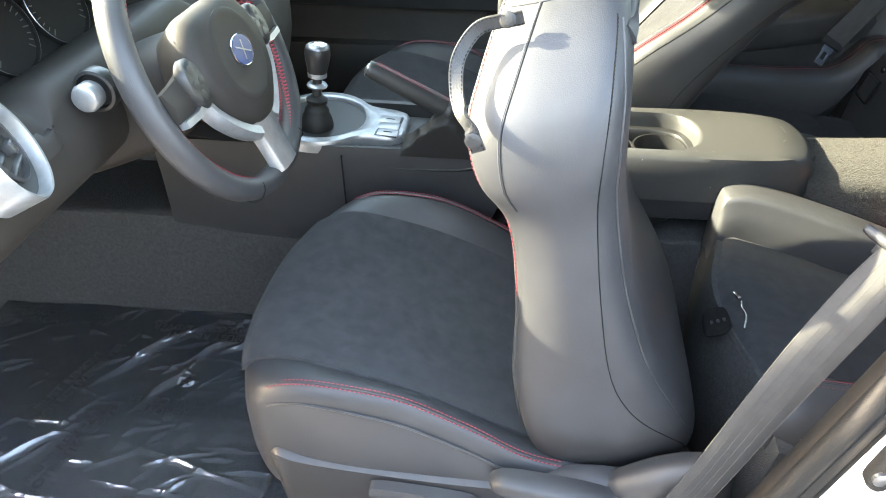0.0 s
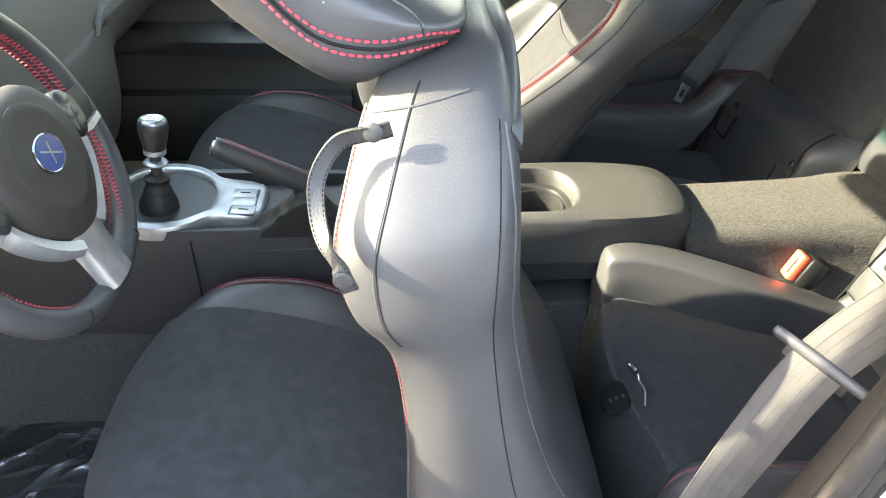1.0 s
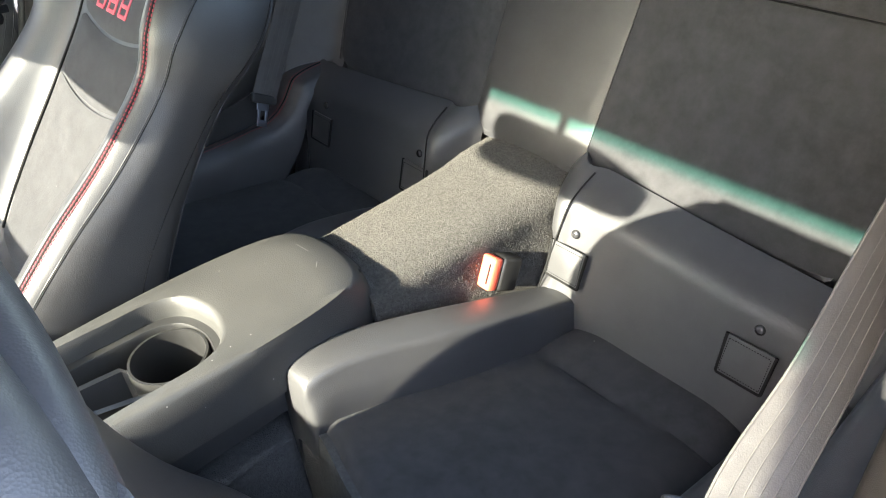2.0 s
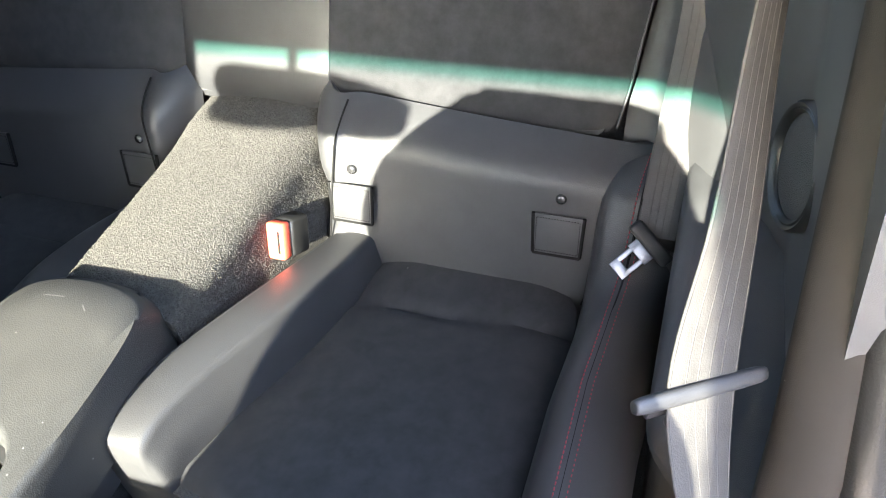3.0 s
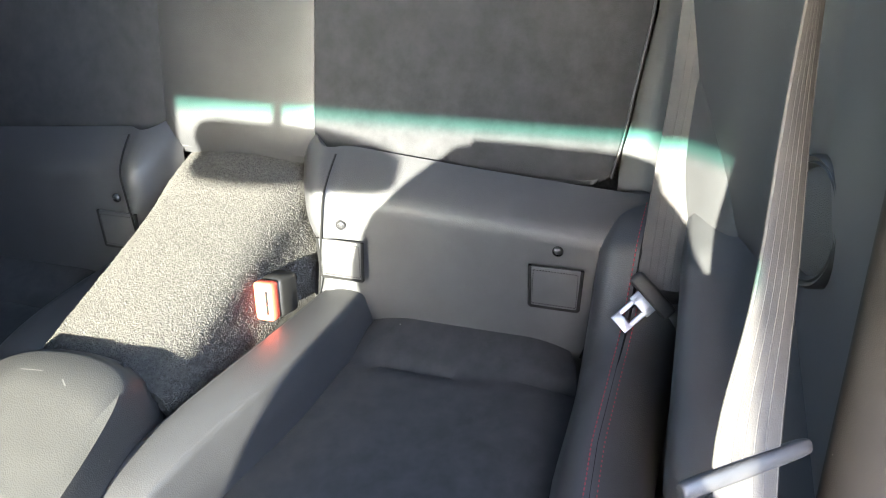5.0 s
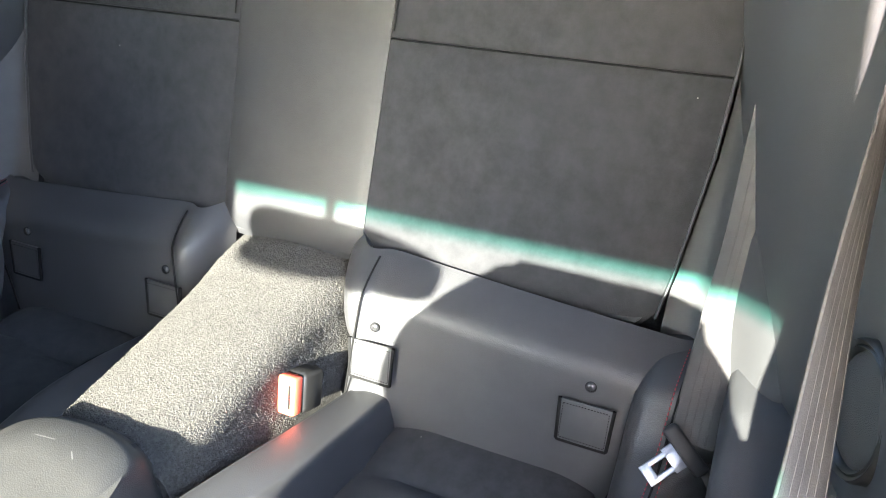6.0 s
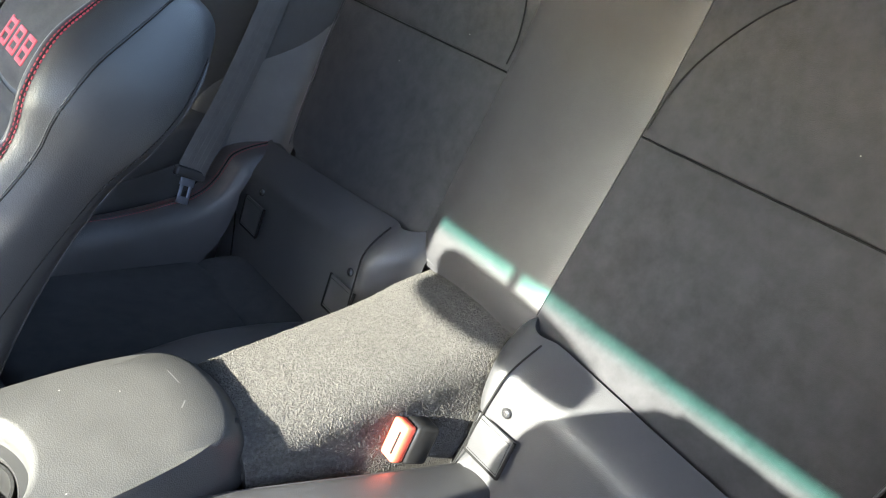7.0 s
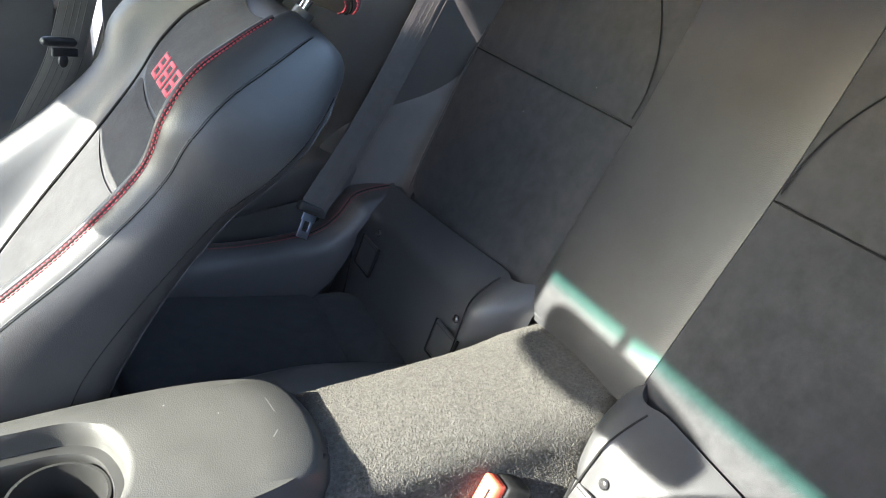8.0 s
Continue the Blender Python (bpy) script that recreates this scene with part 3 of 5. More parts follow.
    line = spline([(0.0264, 0.6291), (0.0043, 0.6427), (-0.035, 0.6509), (-0.0686, 0.6678), (-0.0873, 0.6898), (-0.1014, 0.7167), (-0.1146, 0.7434)], 70)
    put("red_stitching", stitches([on_head(v, u) for v, u in line], 0.0068, 0.0054, 0.0014), REDTHREAD, "red double stitching", head)
    put("red_stitching", stitches([on_head(v - 0.003, u - 0.0125) for v, u in line[2:]], 0.0068, 0.0054, 0.0014), REDTHREAD, "red double stitching", head)
    put("groove", tube([on_head(v - 0.0015, u - 0.0062, 0.0) for v, u in line[1:]], 0.0016, 6), BLACKTHREAD, "", head)
    put("piping", tube([on_head(v, u, 0.0006) for v, u in spline([(0.0011, 0.6426), (-0.0011, 0.6567), (-0.0193, 0.6765), (-0.0531, 0.7039), (-0.0922, 0.7307)], 40)], 0.0015, 6), LEATHER, "", head)
    # Nothing is hollowed out: a flush dark oval gives the recess its shade.
    oval = pose(0.0105, 0.044, 0.6595, 0, 44.6, 0) @ Matrix.Diagonal((0.029, 0.047, 1, 1))
    put("recess_rim", ring_loft([[oval @ Vector((q * math.cos(a), q * math.sin(a), h)) for a in np.arange(48) * 2 * math.pi / 48] for q, h in ((1.08, -0.008), (1.06, 0.0005), (1.0, 0.0018), (0.96, 0.0008), (0.95, -0.008))]), LEATHER, "", head)
    put("recess", lathe([(0.97, 0.0006), (0.7, 0.0012), (0.05, 0.0016)], oval, 48), SPEAKER, "flush dark oval standing in for a shaded recess", head)
    for s in (-1, 1):
        put("post", tube([(-0.01, s * 0.055, 0.60), (-0.015 - 0.002 * (lean > 0), s * 0.055, 0.66 + 0.03 * (lean > 0))], 0.006, 12), CHROME, "chrome headrest post")
        put("post_collar", tube([(-0.008, s * 0.055, 0.612), (-0.009, s * 0.055, 0.632)], 0.013, 14), PLASTIC)
    if lean > 0:
        head.location += m.to_3x3() @ Vector((0.0, 0.0, 0.035))
    # cushion: leather bolsters, suede insert
    rows, insert, outer_line, lower_line = [], [], [], []
    for x, top, low, w, rise in curve([(0.0, 0.470, 0.40, 0.185, 0.0), (0.012, 0.522, 0.385, 0.216, 0.004), (0.04, 0.552, 0.375, 0.228, 0.008), (0.10, 0.560, 0.38, 0.236, 0.018), (0.19, 0.535, 0.39, 0.240, 0.043),
                                       (0.27, 0.508, 0.39, 0.240, 0.057), (0.35, 0.478, 0.39, 0.240, 0.050), (0.42, 0.450, 0.39, 0.238, 0.036), (0.50, 0.425, 0.39, 0.222, 0.03), (0.56, 0.42, 0.39, 0.20, 0.02)], 44):
        prof = [(0, top), (0.35 * w, top), (0.60 * w, top + 0.06 * rise), (0.74 * w, top + 0.45 * rise), (0.86 * w, top + 0.92 * rise), (0.955 * w, top + rise - 0.004), (w, top + 0.6 * rise - 0.030), (w * 0.985, low + 0.03), (0.90 * w, low)]
        full = prof + [(0, low)] + [(-a, b) for a, b in prof[:0:-1]]
        bow = lambda y: 0.062 * abs(y / 0.22) ** 2.6 * max(0, 1 - x / 0.30) ** 1.5
        rows.append([(c0 + x + bow(a), y0 + a, b) for a, b in spline(full, 64, True)])
        if 0.008 < x < 0.53:
            insert.append([(c0 + x + bow(a) - (0.004 if x < 0.03 else 0), y0 + a, np.interp(abs(a), [0, 0.35 * w, 0.60 * w, 0.74 * w], [top, top, top + 0.06 * rise, top + 0.40 * rise]) + 0.006) for a in np.linspace(-0.735 * w, 0.735 * w, 29)])
        if 0.03 < x < 0.47:
            for q in (-1, 1):
                outer_line.append((q, c0 + x + bow(w), y0 + q * 0.925 * w, top + rise + 0.0025))
                lower_line.append((q, c0 + x + bow(w), y0 + q * 0.995 * w, top + 0.85 * rise - 0.020))
    cushion = part("cushion", loft(rows), LEATHER, seat, "black leather seat cushion with side bolsters")
    part("insert", sheet(insert, 0.006, (0, 0, 1)), SUEDE, cushion, "black suede seat insert, slightly worn")
    for q in (-1, 1):
        a = spline([p[1:] for p in outer_line if p[0] == q], 140)
        part("red_stitching", stitches(a, 0.0058, 0.0038, 0.0007), REDTHREAD, cushion, "red double stitching")
        part("red_stitching", stitches(a + np.array((0, q * 0.008, 0.0004)), 0.0058, 0.0038, 0.0007), REDTHREAD, cushion, "red double stitching")
        part("groove", tube(a + np.array((0, q * 0.004, -0.0006)), 0.0016, 6), LEATHER, cushion)
        part("piping", tube(spline([p[1:] for p in lower_line if p[0] == q], 60), 0.0022, 6), LEATHER, cushion)
    # plastic base with levers
    for q in (-1, 1):
        rows = []
        for x, top, low, out in curve([(0.075, 0.436, 0.36, 0.215), (0.095, 0.455, 0.33, 0.234), (0.14, 0.450, 0.30, 0.240), (0.30, 0.446, 0.29, 0.244), (0.42, 0.452, 0.29, 0.246), (0.50, 0.47, 0.29, 0.246), (0.56, 0.46, 0.30, 0.24)], 24):
            rows.append([(c0 + x, y0 + q * y, z) for y, z in ((out - 0.03, top + 0.004), (out - 0.008, top + 0.006), (out + 0.002, top - 0.002), (out, top - 0.02), (out - 0.004, (top + low) / 2), (out - 0.01, low), (out - 0.03, low))])
        part("side_skirt", loft(rows), PLASTIC, seat, "black plastic seat skirt")
        part("rail", box((0.50, 0.04, 0.05), 0.006, (c0 + 0.32, y0 + q * 0.17, 0.275)), STEEL, seat, "steel seat rail")
    part("seat_pan", box((0.46, 0.36, 0.10), 0.02, (c0 + 0.32, y0, 0.345)), PLASTIC, seat)
    o = -1
    part("height_lever", loft([[(c0 + x - 0.022, y0 + o * (0.248 + d), z + 0.022) for d, z in ((0, t), (0.014, t - 0.002), (0.018, (t + b) / 2), (0.014, b + 0.002), (0, b))] for x, t, b in curve([(0.245, 0.416, 0.400), (0.26, 0.419, 0.388), (0.33, 0.416, 0.382), (0.375, 0.410, 0.382), (0.385, 0.398, 0.39)], 16)]), PLASTIC, seat, "black plastic height lever")
    pill = [(0.0, 0.9), (0.5, 1.0), (0.9, 0.75), (1.0, 0.2), (0.95, -0.4), (0.6, -0.9), (0.0, -1.0)]
    part("recline_lever", loft([[(c0 + x, y0 + o * (0.246 + d * w), zc + h * k) for d, k in spline(pill, 20)] for x, zc, h, w in curve([(0.376, 0.470, 0.006, 0.010), (0.382, 0.472, 0.012, 0.022), (0.40, 0.474, 0.017, 0.030), (0.45, 0.468, 0.020, 0.034), (0.50, 0.460, 0.020, 0.032), (0.535, 0.452, 0.016, 0.022), (0.545, 0.448, 0.008, 0.012)], 24)]), PLASTIC, seat, "black plastic recline lever")
    part("hinge_cover", loft([[(c0 + x, y0 + o * (0.224 + d * w), zc + h * k) for d, k in spline(pill, 20)] for x, zc, h, w in curve([(0.515, 0.43, 0.020, 0.015), (0.522, 0.435, 0.040, 0.030), (0.545, 0.440, 0.058, 0.040), (0.58, 0.450, 0.072, 0.046), (0.62, 0.455, 0.080, 0.046), (0.65, 0.455, 0.070, 0.036), (0.665, 0.455, 0.040, 0.018)], 24)]), PLASTIC, seat, "black plastic hinge cover")
    seat.location.z += rise
    return seat, back, put


driver, driver_back, put_driver = front_seat((-0.031, -0.378, 0.455), -16, -0.620, 0.012, "black leather driver seat tipped forward, red double stitching")
passenger, passenger_back, put_passenger = front_seat((-0.056, 0.346, 0.501), 38, -0.68, 0.0, "black leather passenger seat leaning back, red double stitching")

# plain red embroidered marks on the upper centre panels: a row of three block shapes
for putter, back in ((put_driver, driver_back), (put_passenger, passenger_back)):
    for i in range(3):
        y = 0.046 - i * 0.037
        bars = [box((0.003, 0.006, 0.032), 0.001, (-0.0695, y + d, 0.466 + 0.02 * (y / 0.13) ** 2)) for d in (0.011, -0.011)]
        bars += [box((0.003, 0.026, 0.006), 0.001, (-0.0695, y, 0.466 + dz)) for dz in (-0.014, 0.0, 0.014)]
        putter("embroidered_mark", join(*bars), REDTHREAD, "plain red embroidered block mark", back)

# leather strap on the driver seat's shoulder
strap = thing("seat_strap", (-0.28, -0.60, 0.93), "black leather belt-holder strap with snap buttons on the seat shoulder", "strap")
P1, P2 = Vector((-0.249, -0.545, 1.020)), Vector((-0.273, -0.611, 0.934))
loop = spline([P1 + Vector((0.014, -0.003, 0.004)), P1 + Vector((0.006, -0.004, 0.002)), P1 + Vector((-0.004, -0.006, 0.001)), (-0.276, -0.548, 1.012), (-0.292, -0.558, 0.989), (-0.293, -0.574, 0.966), (-0.286, -0.594, 0.950), P2 + Vector((-0.002, -0.005, 0.010)), P2 + Vector((0.002, -0.007, 0.0)), P2 + Vector((0.006, -0.007, -0.010))], 60)
tangents = np.gradient(loop, axis=0)
across = np.cross(tangents, (0.0, 1.0, 0.12))
part("band", ribbon(loop, 0.0138, 0.0032, across), STRAP, strap)
for e in (-0.0052, 0.0052):
    pts = []
    for p, a in zip(loop, across):
        a = a / np.linalg.norm(a)
        pts.append(p + a * e)
    part("stitching", stitches([p + np.array((0, -0.0022, 0)) for p in pts], 0.004, 0.0028, 0.0005), BLACKTHREAD, strap)
part("snap_button", lathe([(0.0078, 0.0), (0.0080, 0.0012), (0.0066, 0.0022), (0.003, 0.0027)], pose(*(P1 + Vector((0.0, -0.0075, 0.003))), 80, 0, -12), 20), STRAP, strap, "leather-covered snap button")
part("snap_button", lathe([(0.0078, 0.0), (0.0080, 0.0012), (0.0066, 0.0022), (0.003, 0.0027)], pose(*(P2 + Vector((0.001, -0.0088, 0.001))), 88, 0, -8), 20), STRAP, strap, "leather-covered snap button")

strap.location += Vector((0.001, 0.004, 0.014))

# ---- centre console ----
console = thing("centre_console", (-0.2, 0, 0.25), "black grained plastic centre console between the front seats", "console")


# rear block: a rim with a long well for cups in front and a padded lid behind
# rim round the well: inner stadium edge, outer edge
outer = spline([(-0.30, -0.094), (-0.1, -0.097), (0.06, -0.098), (0.16, -0.093), (0.225, -0.080), (0.250, -0.052), (0.258, 0.0), (0.250, 0.052), (0.225, 0.080), (0.16, 0.096), (0.06, 0.102), (-0.1, 0.100), (-0.30, 0.096)], 90)
inner = spline([(-0.30, -0.070), (-0.12, -0.070), (-0.04, -0.070), (0.012, -0.068), (0.045, -0.048), (0.058, 0.0), (0.045, 0.048), (0.012, 0.068), (-0.04, 0.070), (-0.12, 0.070), (-0.30, 0.070)], 90)
rim = []
for f, g, z in ((1.0, 0.0, 0.585), (1.0, 0.0, 0.632), (1.0, 0.004, 0.646), (1.0, 0.012, 0.658), (1.0, 0.022, 0.6655), (0.72, 0.012, 0.668), (0.35, 0.004, 0.6685), (0.0, -0.012, 0.668), (0.0, -0.007, 0.6675), (0.0, -0.002, 0.662), (0.0, 0.0, 0.650), (0.0, 0.0, 0.600)):
    d = inner - outer
    d /= np.linalg.norm(d, axis=1, keepdims=True)
    rim.append([(*(i * (1 - f) + o * f + e * g), z) for i, o, e in zip(inner, outer, d)])
part("armrest_block", sheet(rim, 0.003, (0, 0, 1)), DUSTY, console, "grained black armrest block round the cup well, dusty")
slot = spline([(-0.30, -0.060), (-0.12, -0.060), (-0.04, -0.060), (0.006, -0.058), (0.036, -0.041), (0.047, 0.0), (0.036, 0.041), (0.006, 0.058), (-0.04, 0.060), (-0.12, 0.060), (-0.30, 0.060)], 90)
# Step, floor, flange and cup are blackened for the shade down here.
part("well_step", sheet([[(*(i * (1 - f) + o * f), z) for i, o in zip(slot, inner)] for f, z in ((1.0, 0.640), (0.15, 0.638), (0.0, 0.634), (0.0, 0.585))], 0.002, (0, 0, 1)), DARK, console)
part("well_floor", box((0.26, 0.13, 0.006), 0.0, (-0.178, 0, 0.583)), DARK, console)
circ = [(0.0468 * math.cos(a), 0.004 + 0.0468 * math.sin(a)) for a in np.linspace(-2.6, 2.6, 90)]
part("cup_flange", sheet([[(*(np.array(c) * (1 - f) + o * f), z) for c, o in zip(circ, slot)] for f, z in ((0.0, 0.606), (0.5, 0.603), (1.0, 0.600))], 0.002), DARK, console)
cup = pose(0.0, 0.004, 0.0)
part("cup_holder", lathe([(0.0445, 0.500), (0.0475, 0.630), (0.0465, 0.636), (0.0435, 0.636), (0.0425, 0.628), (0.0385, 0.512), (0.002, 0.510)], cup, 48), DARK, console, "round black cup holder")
part("divider", loft([[(x, y0 + 0.004 + dy, z) for dy, z in ((-0.004, 0.585), (-0.004, 0.630), (0.004, 0.630), (0.004, 0.585))] for x, y0 in ((-0.30, -0.018), (-0.10, -0.018), (-0.06, -0.03), (0.0, -0.052), (0.03, -0.045))]), DARK, console)
part("divider", loft([[(x, y0 + dy, z) for dy, z in ((-0.004, 0.585), (-0.004, 0.630), (0.004, 0.630), (0.004, 0.585))] for x, y0 in ((-0.30, 0.035), (-0.10, 0.035), (-0.05, 0.030), (-0.045, 0.02))]), PLASTIC, console)
for s in (-1, 1):
    rows = [[(x, s * (w + d), z) for d, z in ((0.0, 0.655), (0.004, 0.63), (0.0, 0.58), (-0.001, 0.545 - 0.12 * (x < -0.3)), (-0.008, 0.54 - 0.14 * (x < -0.3)))] for x, w in curve([(-0.9, 0.10), (-0.62, 0.10), (-0.35, 0.094), (-0.1, 0.092), (0.1, 0.088), (0.2, 0.078), (0.245, 0.050)], 30)]
    part("side_panel", sheet(rows, 0.01, (0, s, 0)), PLASTIC, console)
structure("front_tunnel", sheet([[(x, y * w, z) for y, z in spline([(-1.25, 0.25), (-1.12, 0.36), (-1.02, 0.44), (-0.96, 0.475), (-0.8, 0.49), (0.8, 0.49), (0.96, 0.475), (1.02, 0.44), (1.12, 0.36), (1.25, 0.25)], 40)] for x, w in curve([(-1.42, 0.12), (-0.9, 0.102), (-0.6, 0.098), (-0.1, 0.088), (0.1, 0.082), (0.23, 0.07)], 24)], 0.01), FLOORCARPET, "black carpeted front tunnel", "tunnel", True)
part("end_cap", sheet([[(0.25 - 0.03 * (z < 0.4), y, z) for y in np.linspace(-0.06, 0.06, 10)] for z in np.linspace(0.25, 0.615, 8)], 0.01, (1, 0, 0)), PLASTIC, console)
# front part: shift surround, switch plate, hand brake well
part("front_deck", sheet([[(x, y, z - 0.02 * abs(y / 0.1) ** 4) for y in np.linspace(-0.10, 0.10, 13)] for x, z in curve([(-0.92, 0.70), (-0.75, 0.672), (-0.60, 0.648), (-0.48, 0.640), (-0.36, 0.640), (-0.28, 0.655)], 26)], 0.02), PLASTIC, console)
part("panel_joint", box((0.0016, 0.004, 0.22), 0.0, (-0.552, -0.1035, 0.53)), BLACKTHREAD, console)
# one silver moulding: an oval round the lever running out into a plate for the switches
er, ec = Vector((0.094, 0.106, 0)), Vector((-0.611, 0.002, 0.656))
deck = lambda x, z: z - 0.06 * (x - ec.x)
oval_in = [(ec.x + 0.079 * math.cos(a), ec.y + 0.084 * math.sin(a)) for a in np.arange(80) * 2 * math.pi / 80]
oval_out = []
for a in np.arange(80) * 2 * math.pi / 80:
    c, d = math.cos(a), math.sin(a)
    x, y = ec.x + er.x * c, ec.y + er.y * d
    # rays towards the rear end on the plate's edges, if those lie further out
    reach = [r for r in ((-0.452 - ec.x) / c if c > 0.05 else 0, 0.058 / max(abs(d), 0.05) if c > 0.05 else 0)]
    r = min(reach) * (c > 0.4)
    if r > math.hypot(x - ec.x, y - ec.y):
        x, y = ec.x + r * c, ec.y + r * d
    oval_out.append((x, y))
oval_out = np.array(oval_out)
for _ in range(2):
    oval_out = (np.roll(oval_out, 1, 0) + 2 * oval_out + np.roll(oval_out, -1, 0)) / 4
blend = lambda f: [(x * (1 - f) + u * f, y * (1 - f) + v * f) for (x, y), (u, v) in zip(oval_in, oval_out)]
part("shift_surround", ring_loft([[(x, y, deck(x, ec.z + z)) for x, y in blend(f)] for f, z in ((0.0, -0.014), (0.0, 0.004), (0.10, 0.0075), (0.30, 0.0085), (0.55, 0.0072), (0.90, 0.0070), (0.97, 0.0045), (1.0, -0.003), (1.0, -0.014))]), SILVER, console, "satin silver oval shift surround running into a switch plate")
ell = lambda s, z: [(ec.x + 0.08 * s * math.cos(a), ec.y + 0.085 * s * math.sin(a), deck(ec.x + 0.08 * s * math.cos(a), ec.z + z)) for a in np.arange(64) * 2 * math.pi / 64]
part("shift_well", loft([ell(1.0, 0.000), ell(0.8, -0.005), ell(0.3, -0.008)]), DARK, console, "gloss black shift plate")
tilt = (0, math.degrees(math.atan(0.06)), 0)
part("switch_frame", box((0.0405, 0.0800, 0.003), 0.001, (-0.4835, -0.012, deck(-0.4835, ec.z + 0.0064)), tilt), DARK, console, "dark gap round the switches")
for dy in (-0.0260, 0.0, 0.0260):
    sw = part("switch", box((0.0375, 0.0250, 0.004), 0.0010, (-0.4835 - 0.1 * dy, -0.012 + dy, deck(-0.4835, ec.z + 0.0068)), tilt), SILVER, console, "silver rocker switch")
    if dy:
        part("switch_mark", box((0.016, 0.0022, 0.0006), 0, (-0.4835 - 0.1 * dy, -0.012 + dy, deck(-0.4835, ec.z + 0.0091)), tilt), BLACKTHREAD, sw)
# gear lever
lever = thing("gear_lever", (-0.60, -0.03, 0.65), "black leather gear knob with silver cap on a rubber boot", "gear lever")
gm = pose(-0.615, -0.028, 0.655, -4, 6, 0)
part("boot", lathe([(0.031, -0.008), (0.0305, 0.002), (0.0300, 0.010), (0.0275, 0.018), (0.0250, 0.024), (0.0225, 0.029), (0.0218, 0.031), (0.0218, 0.035), (0.0200, 0.037), (0.0170, 0.043), (0.0165, 0.046), (0.0190, 0.048), (0.0192, 0.054), (0.0140, 0.057), (0.0100, 0.061)], gm, 28), RUBBER, lever, "smooth tapered black rubber boot")
part("shaft", lathe([(0.0085, 0.055), (0.0085, 0.110)], gm, 16), PLASTIC, lever)
part("reverse_ring", lathe([(0.009, 0.074), (0.017, 0.076), (0.0185, 0.079), (0.016, 0.083), (0.009, 0.084)], gm, 28), SILVER, lever, "silver reverse ring")
knob = part("knob", lathe([(0.014, 0.100), (0.0165, 0.103), (0.0175, 0.108), (0.0205, 0.122), (0.0225, 0.134), (0.0222, 0.143), (0.0195, 0.149)], gm, 36), DARK, lever)
part("knob_ring", lathe([(0.0140, 0.094), (0.0165, 0.095), (0.0170, 0.101), (0.0160, 0.104)], gm, 32), SILVER, knob)
part("knob_cap", lathe([(0.0208, 0.1455), (0.0203, 0.1490), (0.0170, 0.1520), (0.0160, 0.1510), (0.002, 0.1510)], gm, 32), STEEL, knob, "chrome knob cap")
part("cap_mark", lathe([(0.0152, 0.1511), (0.0148, 0.1518), (0.002, 0.1522)], gm, 24), GLOSS, knob)
for a, b in (((-0.008, 0.0), (0.0024, 0.016)), ((0.0, 0.0), (0.0024, 0.016)), ((0.008, 0.0), (0.0024, 0.016)), ((0.0, 0.0), (0.016, 0.0024))):
    mk = box((b[1], b[0], 0.0006), 0, (a[1], a[0], 0.1525))
    bmesh.ops.transform(mk, matrix=gm, verts=mk.verts)
    part("gate_mark", mk, WHITEMARK, knob)
# hand brake
brake = thing("hand_brake", (-0.38, -0.085, 0.65), "black leather hand brake lever with red stitching", "hand brake")
h0, h1 = Vector((-0.375, -0.088, 0.735)), Vector((-0.492, -0.105, 0.803))
part("grip", tube([h0 + (h1 - h0) * f for f in np.linspace(-0.12, 0.96, 14)], [0.015, 0.0165, 0.017, 0.0172, 0.0172, 0.017, 0.0168, 0.0165, 0.0162, 0.016, 0.016, 0.0158, 0.0155, 0.014], 20), STRAP, brake)
axis = (h1 - h0).normalized()
hb = Matrix.Translation(h0 + (h1 - h0) * 0.95) @ axis.to_track_quat("Z", "Y").to_matrix().to_4x4()
part("grip_end", lathe([(0.0140, 0.0), (0.0138, 0.006), (0.0120, 0.0075), (0.0100, 0.005), (0.0095, 0.0)], hb, 24), DARK, brake, "black end ring of the grip")
part("button", lathe([(0.0085, 0.0), (0.0085, 0.008), (0.0070, 0.0095), (0.002, 0.0098)], hb, 20), STEEL, brake, "chrome release button")
for dy in (-0.005, 0.004):
    part("red_stitching", stitches([h0 + (h1 - h0) * f + Vector((0.006, dy, 0.0152)) for f in np.linspace(-0.05, 0.93, 30)], 0.004, 0.003, 0.0006), REDTHREAD, brake)
part("grip_cuff", tube([h0 + (h1 - h0) * f for f in (-0.16, -0.12, -0.08, -0.04)], [0.0185, 0.0205, 0.0205, 0.0180], 20), STRAP, brake)
skirt = []
for f in np.linspace(0, 1, 30):
    g = f ** 0.65
    c = Vector((-0.372, -0.082, 0.646)).lerp(h0 - (h1 - h0) * 0.10, g)
    rx, ry = 0.076 * (1 - g) ** 1.6 + 0.018, 0.034 * (1 - g) ** 1.3 + 0.018
    ring = []
    for a in np.arange(48) * 2 * math.pi / 48:
        crease = 1 + (1 - f) * (0.10 * math.sin(3 * a + 5 * f) + 0.06 * math.sin(7 * a - 9 * f + 1)) + 0.13 * (1 - abs(math.sin(10 * f + 0.9 * math.sin(2 * a) + 0.5 * math.sin(5 * a)))) * (1 - f)
        ring.append((max(c.x + rx * crease * math.cos(a), -0.447 + 0.02 * f), max(c.y + ry * crease * math.sin(a), -0.104 - 0.006 * g), c.z - 0.35 * rx * math.cos(a) * g))
    skirt.append(ring)
part("gaiter", loft(skirt), RUBBER, brake, "creased black leather gaiter")

# ---- rear seat ----
rear = thing("rear_bench", (0.7, 0, 0.66), "black suede folding rear bench back with a leather centre stripe", "rear bench")
